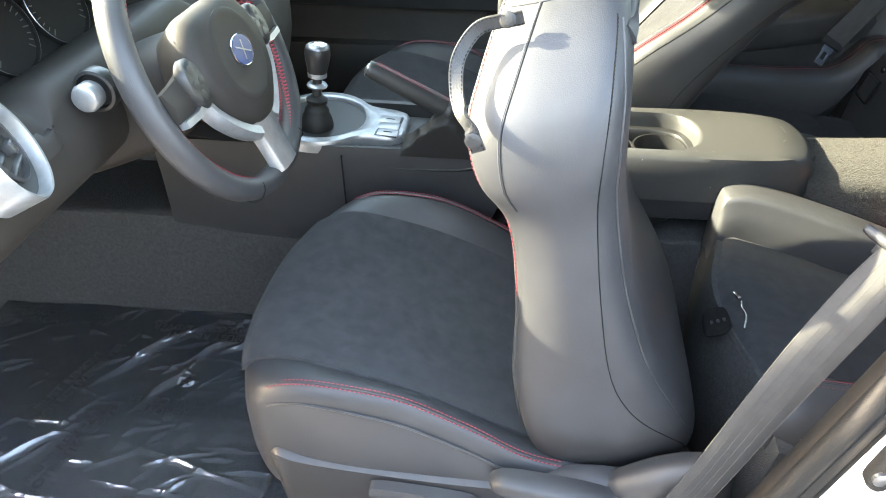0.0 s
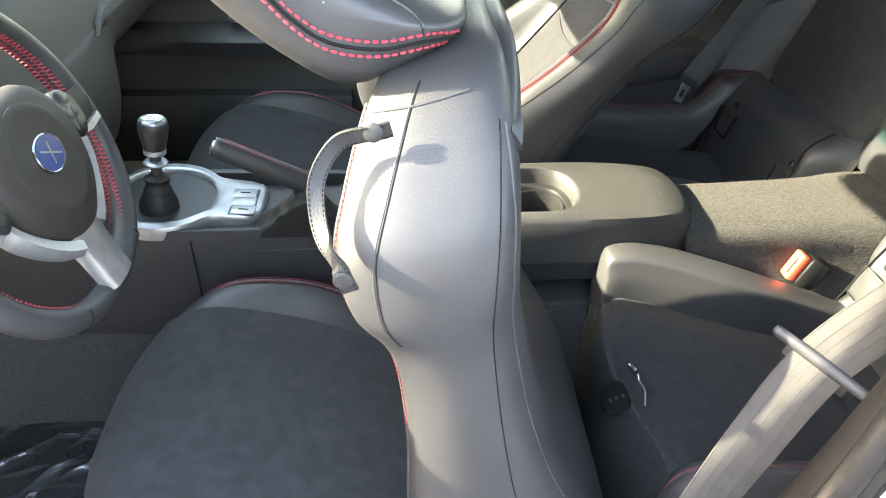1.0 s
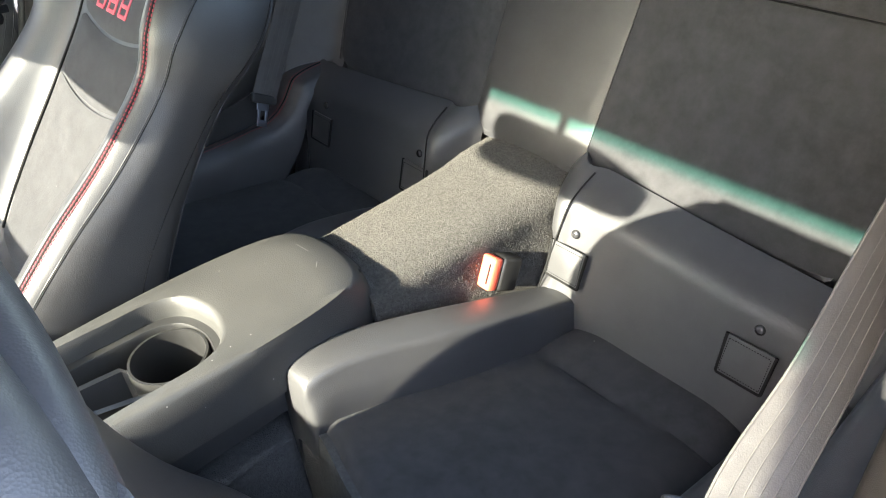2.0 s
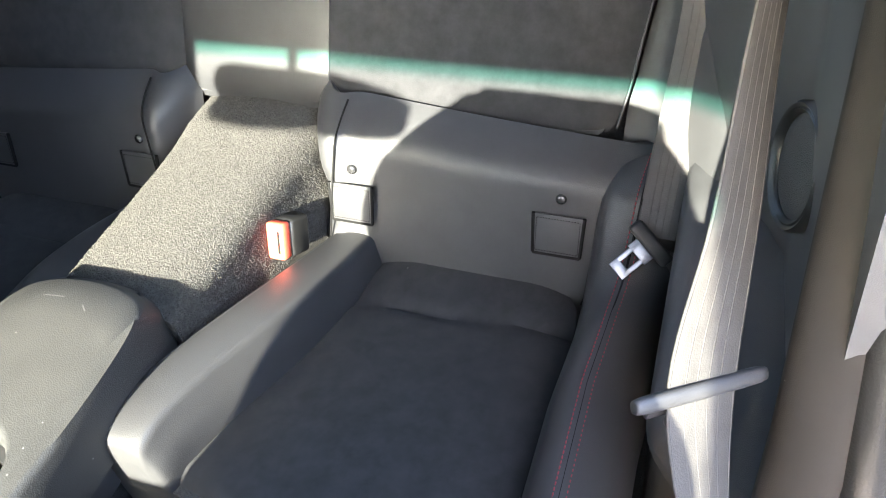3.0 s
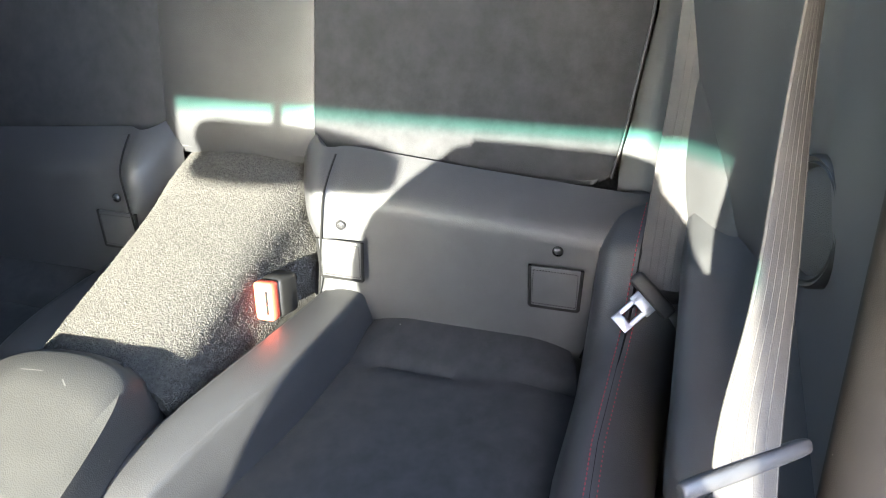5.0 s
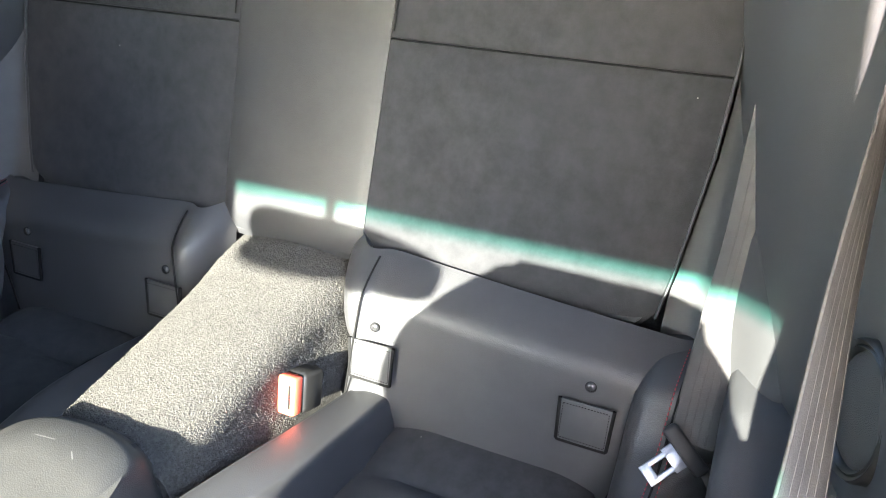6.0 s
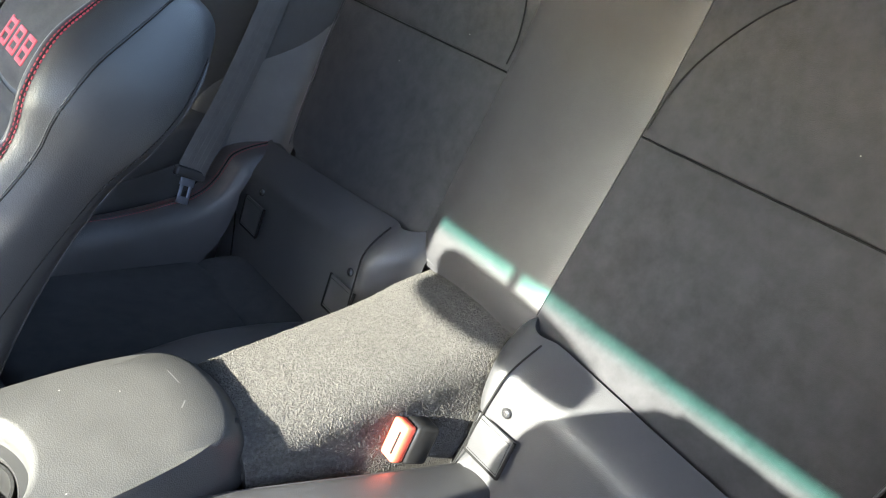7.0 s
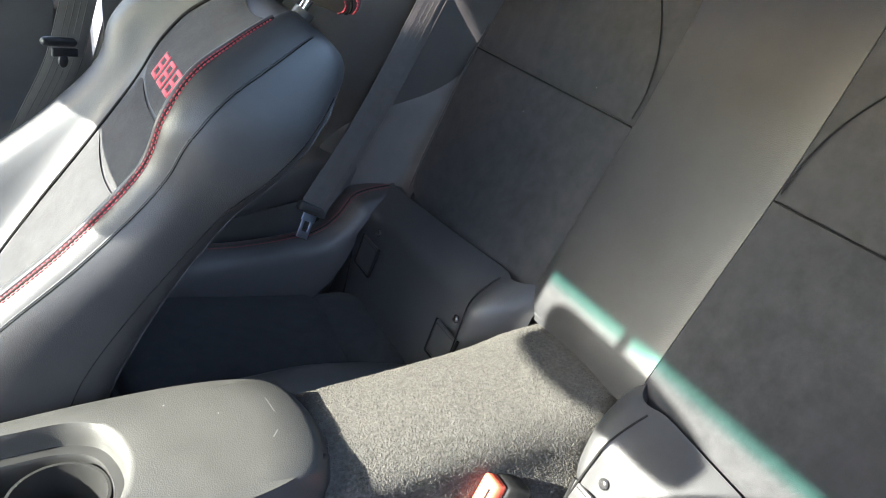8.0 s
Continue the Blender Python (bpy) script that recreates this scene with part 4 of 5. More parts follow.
back_x = lambda z: 0.60 + 0.49 * (z - 0.665) - 0.10 * max(0, z - 0.95)


def seatback_panel(name, y_lo, y_hi, z_lo, z_hi, mat, label, proud=0.0, parent=rear):
    """One upholstered field of the seatback; the lower rim rolls under."""
    rows = []
    zs = np.linspace(z_lo, z_hi, 22)
    for z in zs:
        roll = max(0, (0.700 - z) / 0.045) ** 2 * 0.016 if z_lo < 0.68 else 0
        row = []
        for f in np.linspace(0, 1, 25):
            a, b = (y_lo(z) if callable(y_lo) else y_lo), (y_hi(z) if callable(y_hi) else y_hi)
            y = a + (b - a) * f
            e = min((z_hi - z) / 0.006, f * (b - a) / 0.006, (1 - f) * (b - a) / 0.006, ((z - z_lo) / 0.006 if z_lo > 0.68 else 1), 1)
            puff = 0.006 * math.sin(math.pi * f) ** 0.4 * max(e, 0) ** 0.5
            row.append((back_x(z) - proud - puff + roll, y, z))
        rows.append(row)
    return part(name, sheet(rows, 0.02, (-1, 0, 0.3)), mat, parent, label)


backrest = part("seatback", loft([[(back_x(z) + dx, y, z) for y, dx in ((-w, 0.02), (-w + 0.012, 0.004), (w - 0.012, 0.004), (w, 0.02), (w - 0.01, 0.075), (-w + 0.01, 0.075))] for z, w in curve([(0.662, 0.485), (0.675, 0.494), (0.72, 0.505), (0.84, 0.522), (0.93, 0.527), (1.10, 0.525), (1.15, 0.51)], 24)]), LEATHER, rear, "folding rear seatback")
edge = lambda z: float(np.interp(z, [0.655, 0.672, 0.72, 0.84, 0.93, 1.15], [0.470, 0.492, 0.502, 0.519, 0.524, 0.52]))
centre = lambda z: 0.112 + 0.012 * (z - 0.66)
for s in (-1, 1):
    pair = ((lambda z: -edge(z), lambda z: -centre(z)) if s < 0 else (lambda z: centre(z), lambda z: edge(z)))
    seatback_panel("lower_field", *pair, 0.655, 0.919, SUEDE, "black suede lower panel", 0.002, backrest)
    seatback_panel("upper_field", *pair, 0.921, 1.14, SUEDE, "black suede upper panel", 0.002, backrest)
    side = [(back_x(z) - 0.004, s * (edge(z) + 0.002), z) for z in np.linspace(0.676, 1.14, 40)]
    part("piping", tube(side, 0.0019, 8), LEATHER, backrest)
    part("seam", tube([(back_x(0.920) - 0.0052, s * y, 0.920) for y in np.linspace(centre(0.92) + 0.002, edge(0.92) - 0.002, 30)], 0.0012, 6), BLACKTHREAD, backrest)
    inner_seam = spline([(0.930, 0.121), (0.97, 0.124), (1.02, 0.142), (1.08, 0.186), (1.13, 0.25)], 40)
    part("seam", tube([(back_x(z) - 0.0085, s * y, z) for z, y in inner_seam], 0.0012, 6), BLACKTHREAD, backrest)
seatback_panel("centre_stripe", lambda z: -centre(z), centre, 0.652, 1.145, LEATHER, "smooth grey-black leather centre stripe", 0.004, backrest)

lb = lambda z: 0.528 + 0.30 * (z - 0.615)
pad_z = lambda x: 0.548 - 0.19 * (x - 0.1) + 0.10 * max(0, x - 0.42)
for s in (-1, 1):
    side = thing("rear_cushion", (0.3, s * 0.32, 0.26), "black suede rear seat cushion framed by leather bolsters", "seat cushion", "rear seat cushions")
    # suede pad
    rows = []
    for x in np.linspace(0.096, 0.505, 36):
        inn = float(np.interp(x, [0.09, 0.12, 0.16, 0.22, 0.32, 0.40, 0.505], [0.138, 0.134, 0.136, 0.148, 0.172, 0.194, 0.210]))
        out = float(np.interp(x, [0.09, 0.30, 0.42, 0.47, 0.505], [0.474, 0.485, 0.487, 0.479, 0.458]))
        row = []
        for f in np.linspace(0, 1, 29):
            y = inn + (out - inn) * f
            e = min(f, 1 - f) * 2
            front = max(0, (0.119 - x) / 0.023)
            crease = -0.008 * math.exp(-((x - 0.415 - 0.02 * (f - 0.5)) / 0.006) ** 2)
            row.append((x - 0.030 * math.sin(math.pi * f) ** 1.5 * max(0, 1 - (x - 0.096) / 0.1), s * y, pad_z(x) + 0.012 * max(0, 1 - (y - inn) / 0.05) ** 2 * min(1, max(0, (0.5 - x) / 0.1)) + 0.012 * (1 - (1 - min(e * 2.2, 1)) ** 2) - 0.025 * front ** 2 + crease + 0.010 * max(0, (x - 0.415) / 0.09)))
        rows.append(row)
    part("pad", sheet(rows, 0.06, (0, 0, 1)), SUEDE, side, "black suede cushion pad, faintly stained")
    # fascia under the pad
    part("front_fascia", sheet([[(0.095 - 0.029 * math.sin(math.pi * min(max((y - 0.126) / 0.335, 0), 1)) ** 1.5 - 0.012 * math.sin(math.pi * f), s * y, 0.26 + 0.285 * f) for y in np.linspace(0.10, 0.59, 24)] for f in np.linspace(0, 1, 10)], 0.02, (-1, 0, 0)), FLOORCARPET, side, "black carpeted front of the cushion")
    # leather bolster along the tunnel
    rows = []
    for x, z, yl, yr in curve([(0.088, 0.500, 0.092, 0.128), (0.088, 0.560, 0.084, 0.133), (0.092, 0.604, 0.079, 0.136), (0.103, 0.620, 0.077, 0.138), (0.14, 0.624, 0.079, 0.142), (0.20, 0.615, 0.090, 0.153), (0.29, 0.596, 0.110, 0.176),
                               (0.36, 0.576, 0.122, 0.187), (0.42, 0.556, 0.129, 0.193), (0.50, 0.528, 0.136, 0.196), (0.56, 0.506, 0.140, 0.198)], 44):
        w = yr - yl
        prof = [(yl, z - 0.12), (yl, z - 0.016), (yl + 0.002, z - 0.006), (yl + 0.009, z - 0.001), (yl + 0.55 * w, z + 0.001), (yr - 0.009, z - 0.001), (yr - 0.002, z - 0.006), (yr + 0.002, z - 0.018), (yr + 0.010, z - 0.050), (yr + 0.014, z - 0.12)]
        rows.append([(x, s * y, zz) for y, zz in spline(prof, 34)])
    part("inner_bolster", sheet(rows, 0.008, (0, 0, 1)), REARLEATHER, side, "black leather inner bolster")
    # leather bolster at the door side
    rows, red_a, red_b, groove = [], [], [], []
    way = spline([(0.094, 0.515), (0.098, 0.550), (0.12, 0.574), (0.20, 0.572), (0.30, 0.565), (0.38, 0.564), (0.43, 0.570), (0.466, 0.588), (0.490, 0.612), (0.506, 0.632), (0.516, 0.644), (0.530, 0.650), (0.562, 0.654), (0.620, 0.654)], 70)
    run = np.gradient(way, axis=0)
    for k, ((x, z), (dx, dz)) in enumerate(zip(way, run)):
        d = math.hypot(dx, dz)
        nx, nz = -dz / d, dx / d
        h = 1.0 - 0.78 * min(max((x - 0.40) / 0.09, 0), 1)
        yi = 0.480 + 0.016 * max(0, (x - 0.3) / 0.2)
        prof = [(yi - 0.004, -0.095), (yi + 0.000, -0.050), (yi + 0.011, 0.000), (yi + 0.034, 0.022), (yi + 0.058, 0.020), (yi + 0.084, 0.002), (yi + 0.100, -0.04), (yi + 0.102, -0.10)]
        rows.append([(x + nx * q * h, s * y, z + nz * q * h) for y, q in spline(prof, 30)])
        if 5 < k < 68:
            for line, yo, lift in ((red_a, 0.036, 0.0228), (red_b, 0.048, 0.0226), (groove, 0.042, 0.0222)):
                line.append((x + nx * lift * h, s * (yi + yo), z + nz * lift * h))
    outer_b = part("outer_bolster", sheet(rows, 0.008, (0, 0, 1)), REARLEATHER, side, "black leather outer bolster")
    part("red_stitching", stitches(red_a, 0.0055, 0.0042, 0.0008), REDTHREAD, outer_b, "red double stitching")
    part("red_stitching", stitches(red_b, 0.0055, 0.0042, 0.0008), REDTHREAD, outer_b, "red double stitching")
    part("groove", tube(groove, 0.0016, 6), BLACKTHREAD, outer_b)
    # lower back with anchor flaps; its inner end rolls round to the tunnel
    rows = []
    for f in np.linspace(0, 1, 34):
        z = 0.42 + 0.275 * f
        row = []
        for y in np.r_[np.linspace(0.094, 0.165, 22), np.linspace(0.18, 0.585, 30)]:
            z = 0.42 + (0.275 - 0.031 * min(max((y - 0.11) / 0.42, 0), 1)) * f
            inner = max(0, (0.132 - y) / 0.038)
            bulge = 0.012 * math.exp(-((y - 0.140) / 0.018) ** 2) + 0.004 * math.sin(math.pi * min(max((y - 0.16) / 0.38, 0), 1)) ** 0.5
            notch = 0.045 * math.exp(-((z - 0.565) / 0.030) ** 2) * min(max((0.150 - y) / 0.03, 0), 1)
            row.append((lb(z) + 0.05 * max(0, (f - 0.84) / 0.16) ** 2 + 0.045 * max(0, (y - 0.53) / 0.055) ** 2 + 0.06 * inner ** 2 - bulge + notch, s * y, z))
        rows.append(row)
    low = part("lower_back", sheet(rows, 0.014, (-1, 0, 0)), REARLEATHER, side, "smooth black leather lower back rolled round to the tunnel")
    seam_y = lambda z: 0.133 + 0.121 * (z - 0.514)
    part("seam", tube([(lb(z) - 0.0072 - 0.006 * math.exp(-((seam_y(z) - 0.140) / 0.018) ** 2) + 0.05 * max(0, (z - 0.651) / 0.044) ** 2, s * seam_y(z), z) for z in np.linspace(0.515, 0.69, 28)], 0.0014, 6), BLACKTHREAD, side)
    part("seam", tube(spline([(lb(0.515) - 0.012, s * 0.133, 0.515), (lb(0.495) - 0.009, s * 0.150, 0.493), (lb(0.47) - 0.006, s * 0.173, 0.470)], 14), 0.0016, 6), BLACKTHREAD, side)
    part("seam", tube(spline([(lb(0.589) - 0.006, s * 0.525, 0.589), (lb(0.542) - 0.006, s * 0.500, 0.542), (lb(0.485) - 0.006, s * 0.482, 0.485)], 14), 0.0014, 6), BLACKTHREAD, side)
    for yc in (0.169, 0.4455):
        flap = [[(lb(0.552 + 0.052 * f) - 0.0125 - 0.003 * math.sin(math.pi * f) * math.sin(math.pi * g), s * (yc + 0.0305 * (2 * g - 1) * (0.94 + 0.06 * f)), 0.552 + 0.052 * f) for g in np.linspace(0, 1, 12)] for f in np.linspace(0, 1, 12)]
        fl = part("anchor_flap", sheet(flap, 0.004, (-1, 0, 0)), REARLEATHER, low, "black leather flap over a child-seat anchor")
        ring = [(lb(0.552 + 0.052 * f) - 0.0135, s * (yc + 0.0265 * g), 0.552 + 0.052 * f) for g, f in ((-1, 0.92), (-1, 0.10), (1, 0.10), (1, 0.92), (-1, 0.92))]
        dense = np.concatenate([np.linspace(a, b, 12) for a, b in zip(ring, ring[1:])])
        part("stitching", stitches(dense, 0.0035, 0.0024, 0.0005), BLACKTHREAD, fl)
        # Black tube along the flap's raised edge stands in for its shadow.
        rim = [(lb(0.552 + 0.052 * f) - 0.0115, s * (yc + 0.031 * g * (0.94 + 0.06 * f)), 0.552 + 0.052 * f) for g, f in ((-1, 1.0), (-1, 0.03), (-0.95, 0.0), (0.95, 0.0), (1, 0.03), (1, 1.0))]
        part("edge_shadow", tube(np.concatenate([np.linspace(a, b, 8) for a, b in zip(rim, rim[1:])]), 0.0024, 6), BLACKTHREAD, fl)
        part("stud", lathe([(0.0066, 0.0), (0.0068, 0.0016), (0.005, 0.0036), (0.002, 0.0042)], pose(lb(0.620) - 0.004, s * yc, 0.620, 0, -74, 0), 18), STUD, low, "round black trim stud")

for s in (-1, 1):
    name = "left" if s < 0 else "right"
    step = lambda y: (lambda q: q * q * (3 - 2 * q))(min(max((y - 0.53) / 0.10, 0), 1))
    rows = []
    for z in np.linspace(0.56, 1.13, 30):
        sweep = 0.16 * min(max((1.06 - z) / 0.26, 0), 1)
        row = []
        for f in np.linspace(0, 1, 30):
            y = edge(min(max(z, 0.69), 1.14)) + 0.0065 + 0.128 * f
            row.append((back_x(z) + 0.016 - 0.006 * math.sin(math.pi * min(f * 1.6, 1)) - sweep * step(y), s * y, z))
        rows.append(row)
    structure("trim_seat_side_" + name, sheet(rows, 0.012, (-1, 0, 0)), QUARTER, "dark padded trim between the seatback and the quarter trim", "trim", True)

structure("trim_bulkhead", box((0.016, 1.24, 0.36), 0.003, (0.682, 0, 0.520)), FLOORCARPET, "black carpeted panel behind the rear cushions", "trim")

# tunnel with carpet
tun = []
for x, w, z in curve([(0.235, 0.090, 0.640), (0.28, 0.092, 0.645), (0.40, 0.096, 0.650), (0.50, 0.100, 0.654), (0.56, 0.106, 0.658), (0.66, 0.110, 0.660)], 46):
    half = lambda w: [(w + 0.04, 0.32), (w + 0.026, 0.46), (w + 0.012, 0.53), (w + 0.001, 0.560), (w - 0.004, 0.590), (w - 0.008, 0.622), (w - 0.028, z - 0.010), (0.035, z)]
    f = min(max((x - 0.44) / 0.12, 0), 1)
    prof = [(-a, b) for a, b in half(w)] + [(0, z + 0.001)] + half(w + 0.004 * f * f * (3 - 2 * f))[::-1]
    tun.append([(x, y + 0.0003 * random.uniform(-1, 1), zz + 0.0006 * random.uniform(-1, 1)) for y, zz in spline(prof, 76)])
tunnel = structure("rear_tunnel", sheet(tun, 0.01), CARPET, "grey looped carpet over the rear tunnel", "tunnel", True)
tg = np.array(tun)
rng = np.random.RandomState(3)
N = 42000
i, j = rng.randint(0, tg.shape[0] - 1, N), rng.randint(10, tg.shape[1] - 11, N)
a, b = rng.rand(N, 1), rng.rand(N, 1)
p = tg[i, j] * (1 - a) * (1 - b) + tg[i + 1, j] * a * (1 - b) + tg[i, j + 1] * (1 - a) * b + tg[i + 1, j + 1] * a * b
unit = lambda q: q / np.linalg.norm(q, axis=1, keepdims=True)
n = unit(np.cross(tg[i, j + 1] - tg[i, j], tg[i + 1, j] - tg[i, j]))
n *= np.where(n[:, 2:] < 0, -1, 1)
t = rng.randn(N, 3)
t = unit(t - n * (t * n).sum(1, keepdims=True))
u, r, h = np.cross(n, t), rng.uniform(0.0006, 0.0011, (N, 1)), rng.uniform(0.0005, 0.0015, (N, 1))
tip = p + n * h + t * rng.uniform(0, 0.0010, (N, 1))
verts = np.stack([p + t * r, p + u * r, p - t * r, p - u * r, tip], 1).reshape(-1, 3)
faces = [f for k in range(0, 5 * N, 5) for f in ((k, k + 1, k + 4), (k + 1, k + 2, k + 4), (k + 2, k + 3, k + 4), (k + 3, k, k + 4))]
me = bpy.data.meshes.new("carpet_pile")
me.from_pydata(verts.tolist(), [], faces)
me.materials.append(CARPET)
tagged(new("carpet_pile", me), "short grey carpet pile on the rear tunnel", "carpet", kind="stuff")


# ---- belts ----
def buckle(at, ahead, up):
    b = thing("belt_buckle", at, "black belt buckle with a bright red release button", "belt buckle", "rear belt buckles")
    x = Vector(ahead).normalized()
    z = x.cross(Vector(up)).normalized()
    m = Matrix((x, z.cross(x), z)).transposed().to_4x4()
    m.translation = at

    def put(name, bm, mat, label="", parent=b):
        bmesh.ops.transform(bm, matrix=m, verts=bm.verts)
        return part(name, bm, mat, parent, label)

    put("case", box((0.038, 0.052, 0.031), 0.006, (0.020, 0, 0)), DARK)
    put("release_button", box((0.018, 0.049, 0.027), 0.004, (-0.007, 0, 0.0)), REDPLASTIC, "bright red release button")
    put("slot", box((0.0016, 0.030, 0.003), 0.0, (-0.0158, 0, 0.007)), BLACKTHREAD)
    return b


buckle((0.424, -0.107, 0.577), (0.90, -0.12, -0.42), (0.1, 0.1, 1))
buckle((0.440, 0.112, 0.548), (0.90, 0.30, -0.38), (0.1, -0.1, 1))


def tongue(at, rot, name_label):
    t = thing("belt_tongue", at, name_label, "belt tongue", "belt tongues")
    if len(rot) == 2:
        x, z = Vector(rot[0]).normalized(), -Vector(rot[1]).normalized()
        y = z.cross(x).normalized()
        m = Matrix((x, y, x.cross(y))).transposed().to_4x4()
        m.translation = at
    else:
        m = pose(*at, *rot)

    def put(name, bm, mat, label=""):
        bmesh.ops.transform(bm, matrix=m, verts=bm.verts)
        return part(name, bm, mat, t, label)

    put("grip", box((0.058, 0.012, 0.017), 0.004, (0, 0, 0)), PLASTIC)
    for x, wdt in ((-0.0085, 0.006), (0.0085, 0.006)):
        put("blade_side", box((wdt, 0.003, 0.040), 0.001, (x, 0, -0.028)), BLADE, "bright steel blade")
    put("blade_tip", box((0.023, 0.003, 0.012), 0.001, (0, 0, -0.044)), BLADE, "bright steel blade")
    put("blade_root", box((0.028, 0.003, 0.014), 0.001, (0, 0, -0.014)), BLADE, "bright steel blade")
    return t


def belt(path, across, label, group):
    b = thing("seat_belt", path[0], label, "seat belt", group)
    cloth = FRONTWEB if group == "front belts" else WEB
    dense = spline(path, 60)
    ac = spline(across, 60)
    part("webbing", ribbon(dense, 0.047, 0.0016, ac), cloth, b)
    for e in (-0.0225, -0.012, -0.004, 0.004, 0.012, 0.0225):
        pts = []
        for i, p in enumerate(dense):
            t = dense[min(i + 1, 59)] - dense[max(i - 1, 0)]
            t /= np.linalg.norm(t)
            a = ac[i] - t * (ac[i] @ t)
            pts.append(p + a / np.linalg.norm(a) * e)
        part("woven_rib", tube(pts, 0.0011, 6), cloth, b)
    return b


belt([(-0.042, -0.660, 0.458), (-0.002, -0.657, 0.570), (0.040, -0.646, 0.684), (0.084, -0.626, 0.770), (0.130, -0.608, 0.846), (0.188, -0.6095, 0.924), (0.250, -0.608, 1.006), (0.34, -0.611, 1.11), (0.40, -0.604, 1.22)],
     [(1, 0.05, -0.4), (1, 0.0, -0.4), (1, -0.2, -0.4), (1, -0.6, -0.4), (0.62, -0.76, -0.2), (0.8, -0.55, -0.3), (0.9, -0.4, -0.4), (1, -0.2, -0.5), (1, 0, -0.5)], "grey woven driver seat belt hanging beside the door pillar", "front belts")
belt([(-0.09, 0.672, 0.45), (-0.05, 0.660, 0.56), (0.0, 0.650, 0.72), (0.07, 0.625, 0.86), (0.10, 0.632, 0.94), (0.14, 0.640, 1.07), (0.18, 0.630, 1.20)], [(1, -0.05, -0.4)] * 7, "grey woven passenger seat belt beside the door pillar", "front belts")
belt([(0.75, -0.582, 1.13), (0.70, -0.576, 1.007), (0.655, -0.572, 0.902), (0.612, -0.571, 0.798), (0.574, -0.566, 0.716), (0.522, -0.563, 0.662), (0.482, -0.562, 0.622)], [(0.2, 1, 0.0)] * 7, "grey woven rear seat belt hanging by the quarter trim", "rear belts")
belt([(0.72, 0.56, 1.16), (0.62, 0.540, 0.97), (0.52, 0.505, 0.81), (0.415, 0.470, 0.672)], [(1, -0.2, -0.55)] * 4, "grey woven rear seat belt slack beside the passenger side", "rear belts")
tongue((0.410, 0.467, 0.668), (-12, 30, 10), "black belt tongue with a bright steel blade")
tongue((0.474, -0.557, 0.620), ((-0.37, -0.74, -0.56), (-0.60, 0.45, -0.55)), "black belt tongue with a bright steel blade")
part("lower_webbing", ribbon(spline([(0.476, -0.566, 0.61), (0.470, -0.574, 0.56), (0.485, -0.576, 0.49)], 14), 0.04, 0.0016, (0.3, 1, 0)), WEB, thing("belt_tail", (0.51, -0.59, 0.45), "grey folded lower end of the rear belt", "seat belt"))
for s, c in ((-1, Vector((0.130, -0.608, 0.847))), (1, Vector((0.080, 0.612, 0.905)))):
    g = thing("belt_guide", c, "grey plastic belt slider clipped on the webbing", "belt guide", "belt guides")
    q = pose(*c, 0, 13, s * 50)
    bar = loft([[q @ Vector((x, y, z)) for y, z in spline([(-r, 0), (0, -r * 1.2), (r, 0), (0, r * 1.2)], 14, True)] for x, r in curve([(-0.046, 0.002), (-0.044, 0.0045), (-0.03, 0.0054), (0.03, 0.0054), (0.044, 0.0045), (0.046, 0.002)], 18)])
    part("bar", bar, PLASTIC, g)
    clip = box((0.060, 0.004, 0.012), 0.0015, (0, s * -0.004, -0.014))
    bmesh.ops.transform(clip, matrix=q, verts=clip.verts)
    part("clip", clip, PLASTIC, g)
    part("stop_button", lathe([(0.0095, 0.0), (0.0095, 0.003), (0.007, 0.005), (0.002, 0.0055)], q @ pose(-0.004, s * -0.001, -0.026, -90 * -s, 0, 0), 20), PLASTIC, g)

# speaker in the quarter trim
for s in (-1, 1):
    sp = thing("speaker", (0.358, s * upper_y(0.358, 0.836), 0.836), "round black speaker grille in the quarter trim", "speaker", "rear speakers")
    sm = Matrix.Translation((0.358, s * (upper_y(0.358, 0.836) - 0.006), 0.836)) @ Matrix.Rotation(radians(-13.0) * s, 4, "Z") @ Matrix.Rotation(radians(-5.0) * s, 4, "X") @ Matrix.Rotation(s * radians(90), 4, "X")
    part("surround", ring_loft([[sm @ Vector((r * math.cos(a), r * math.sin(a), h)) for a in np.arange(48) * 2 * math.pi / 48] for r, h in ((0.050, -0.012), (0.050, 0.003), (0.048, 0.006), (0.0455, 0.0045), (0.045, 0.0030), (0.0435, 0.0050), (0.0415, 0.0030), (0.0405, 0.0), (0.042, -0.010))]), DARK, sp)
    part("grille", lathe([(0.041, 0.0), (0.036, 0.002), (0.002, 0.004)], sm, 48), MESH, sp)

# white striker on the driver's pillar
strk = thing("door_striker", (0.104, -0.747, 0.730), "black and steel door striker bolted to the pillar", "door striker")
plate = loft([[(0.104 + a * k * 0.45 + 0.25 * (b * k), -0.747 - o - 0.5 * a * k, 0.730 + b * k) for a, b in spline([(-0.010, -0.026), (0.010, -0.026), (0.013, 0.0), (0.010, 0.026), (-0.010, 0.026), (-0.013, 0.0)], 28, True)] for k, o in ((1.0, 0.0), (1.0, 0.008), (0.85, 0.011))])
part("plate", plate, RUBBER, strk)
for dz in (-0.013, 0.013):
    part("bolt", lathe([(0.0075, 0.0), (0.0075, 0.004), (0.005, 0.006), (0.002, 0.0062)], pose(0.104 + 0.25 * dz, -0.755, 0.730 + dz, 90, 0, 0), 18), STEEL if dz < 0 else RUBBER, strk)

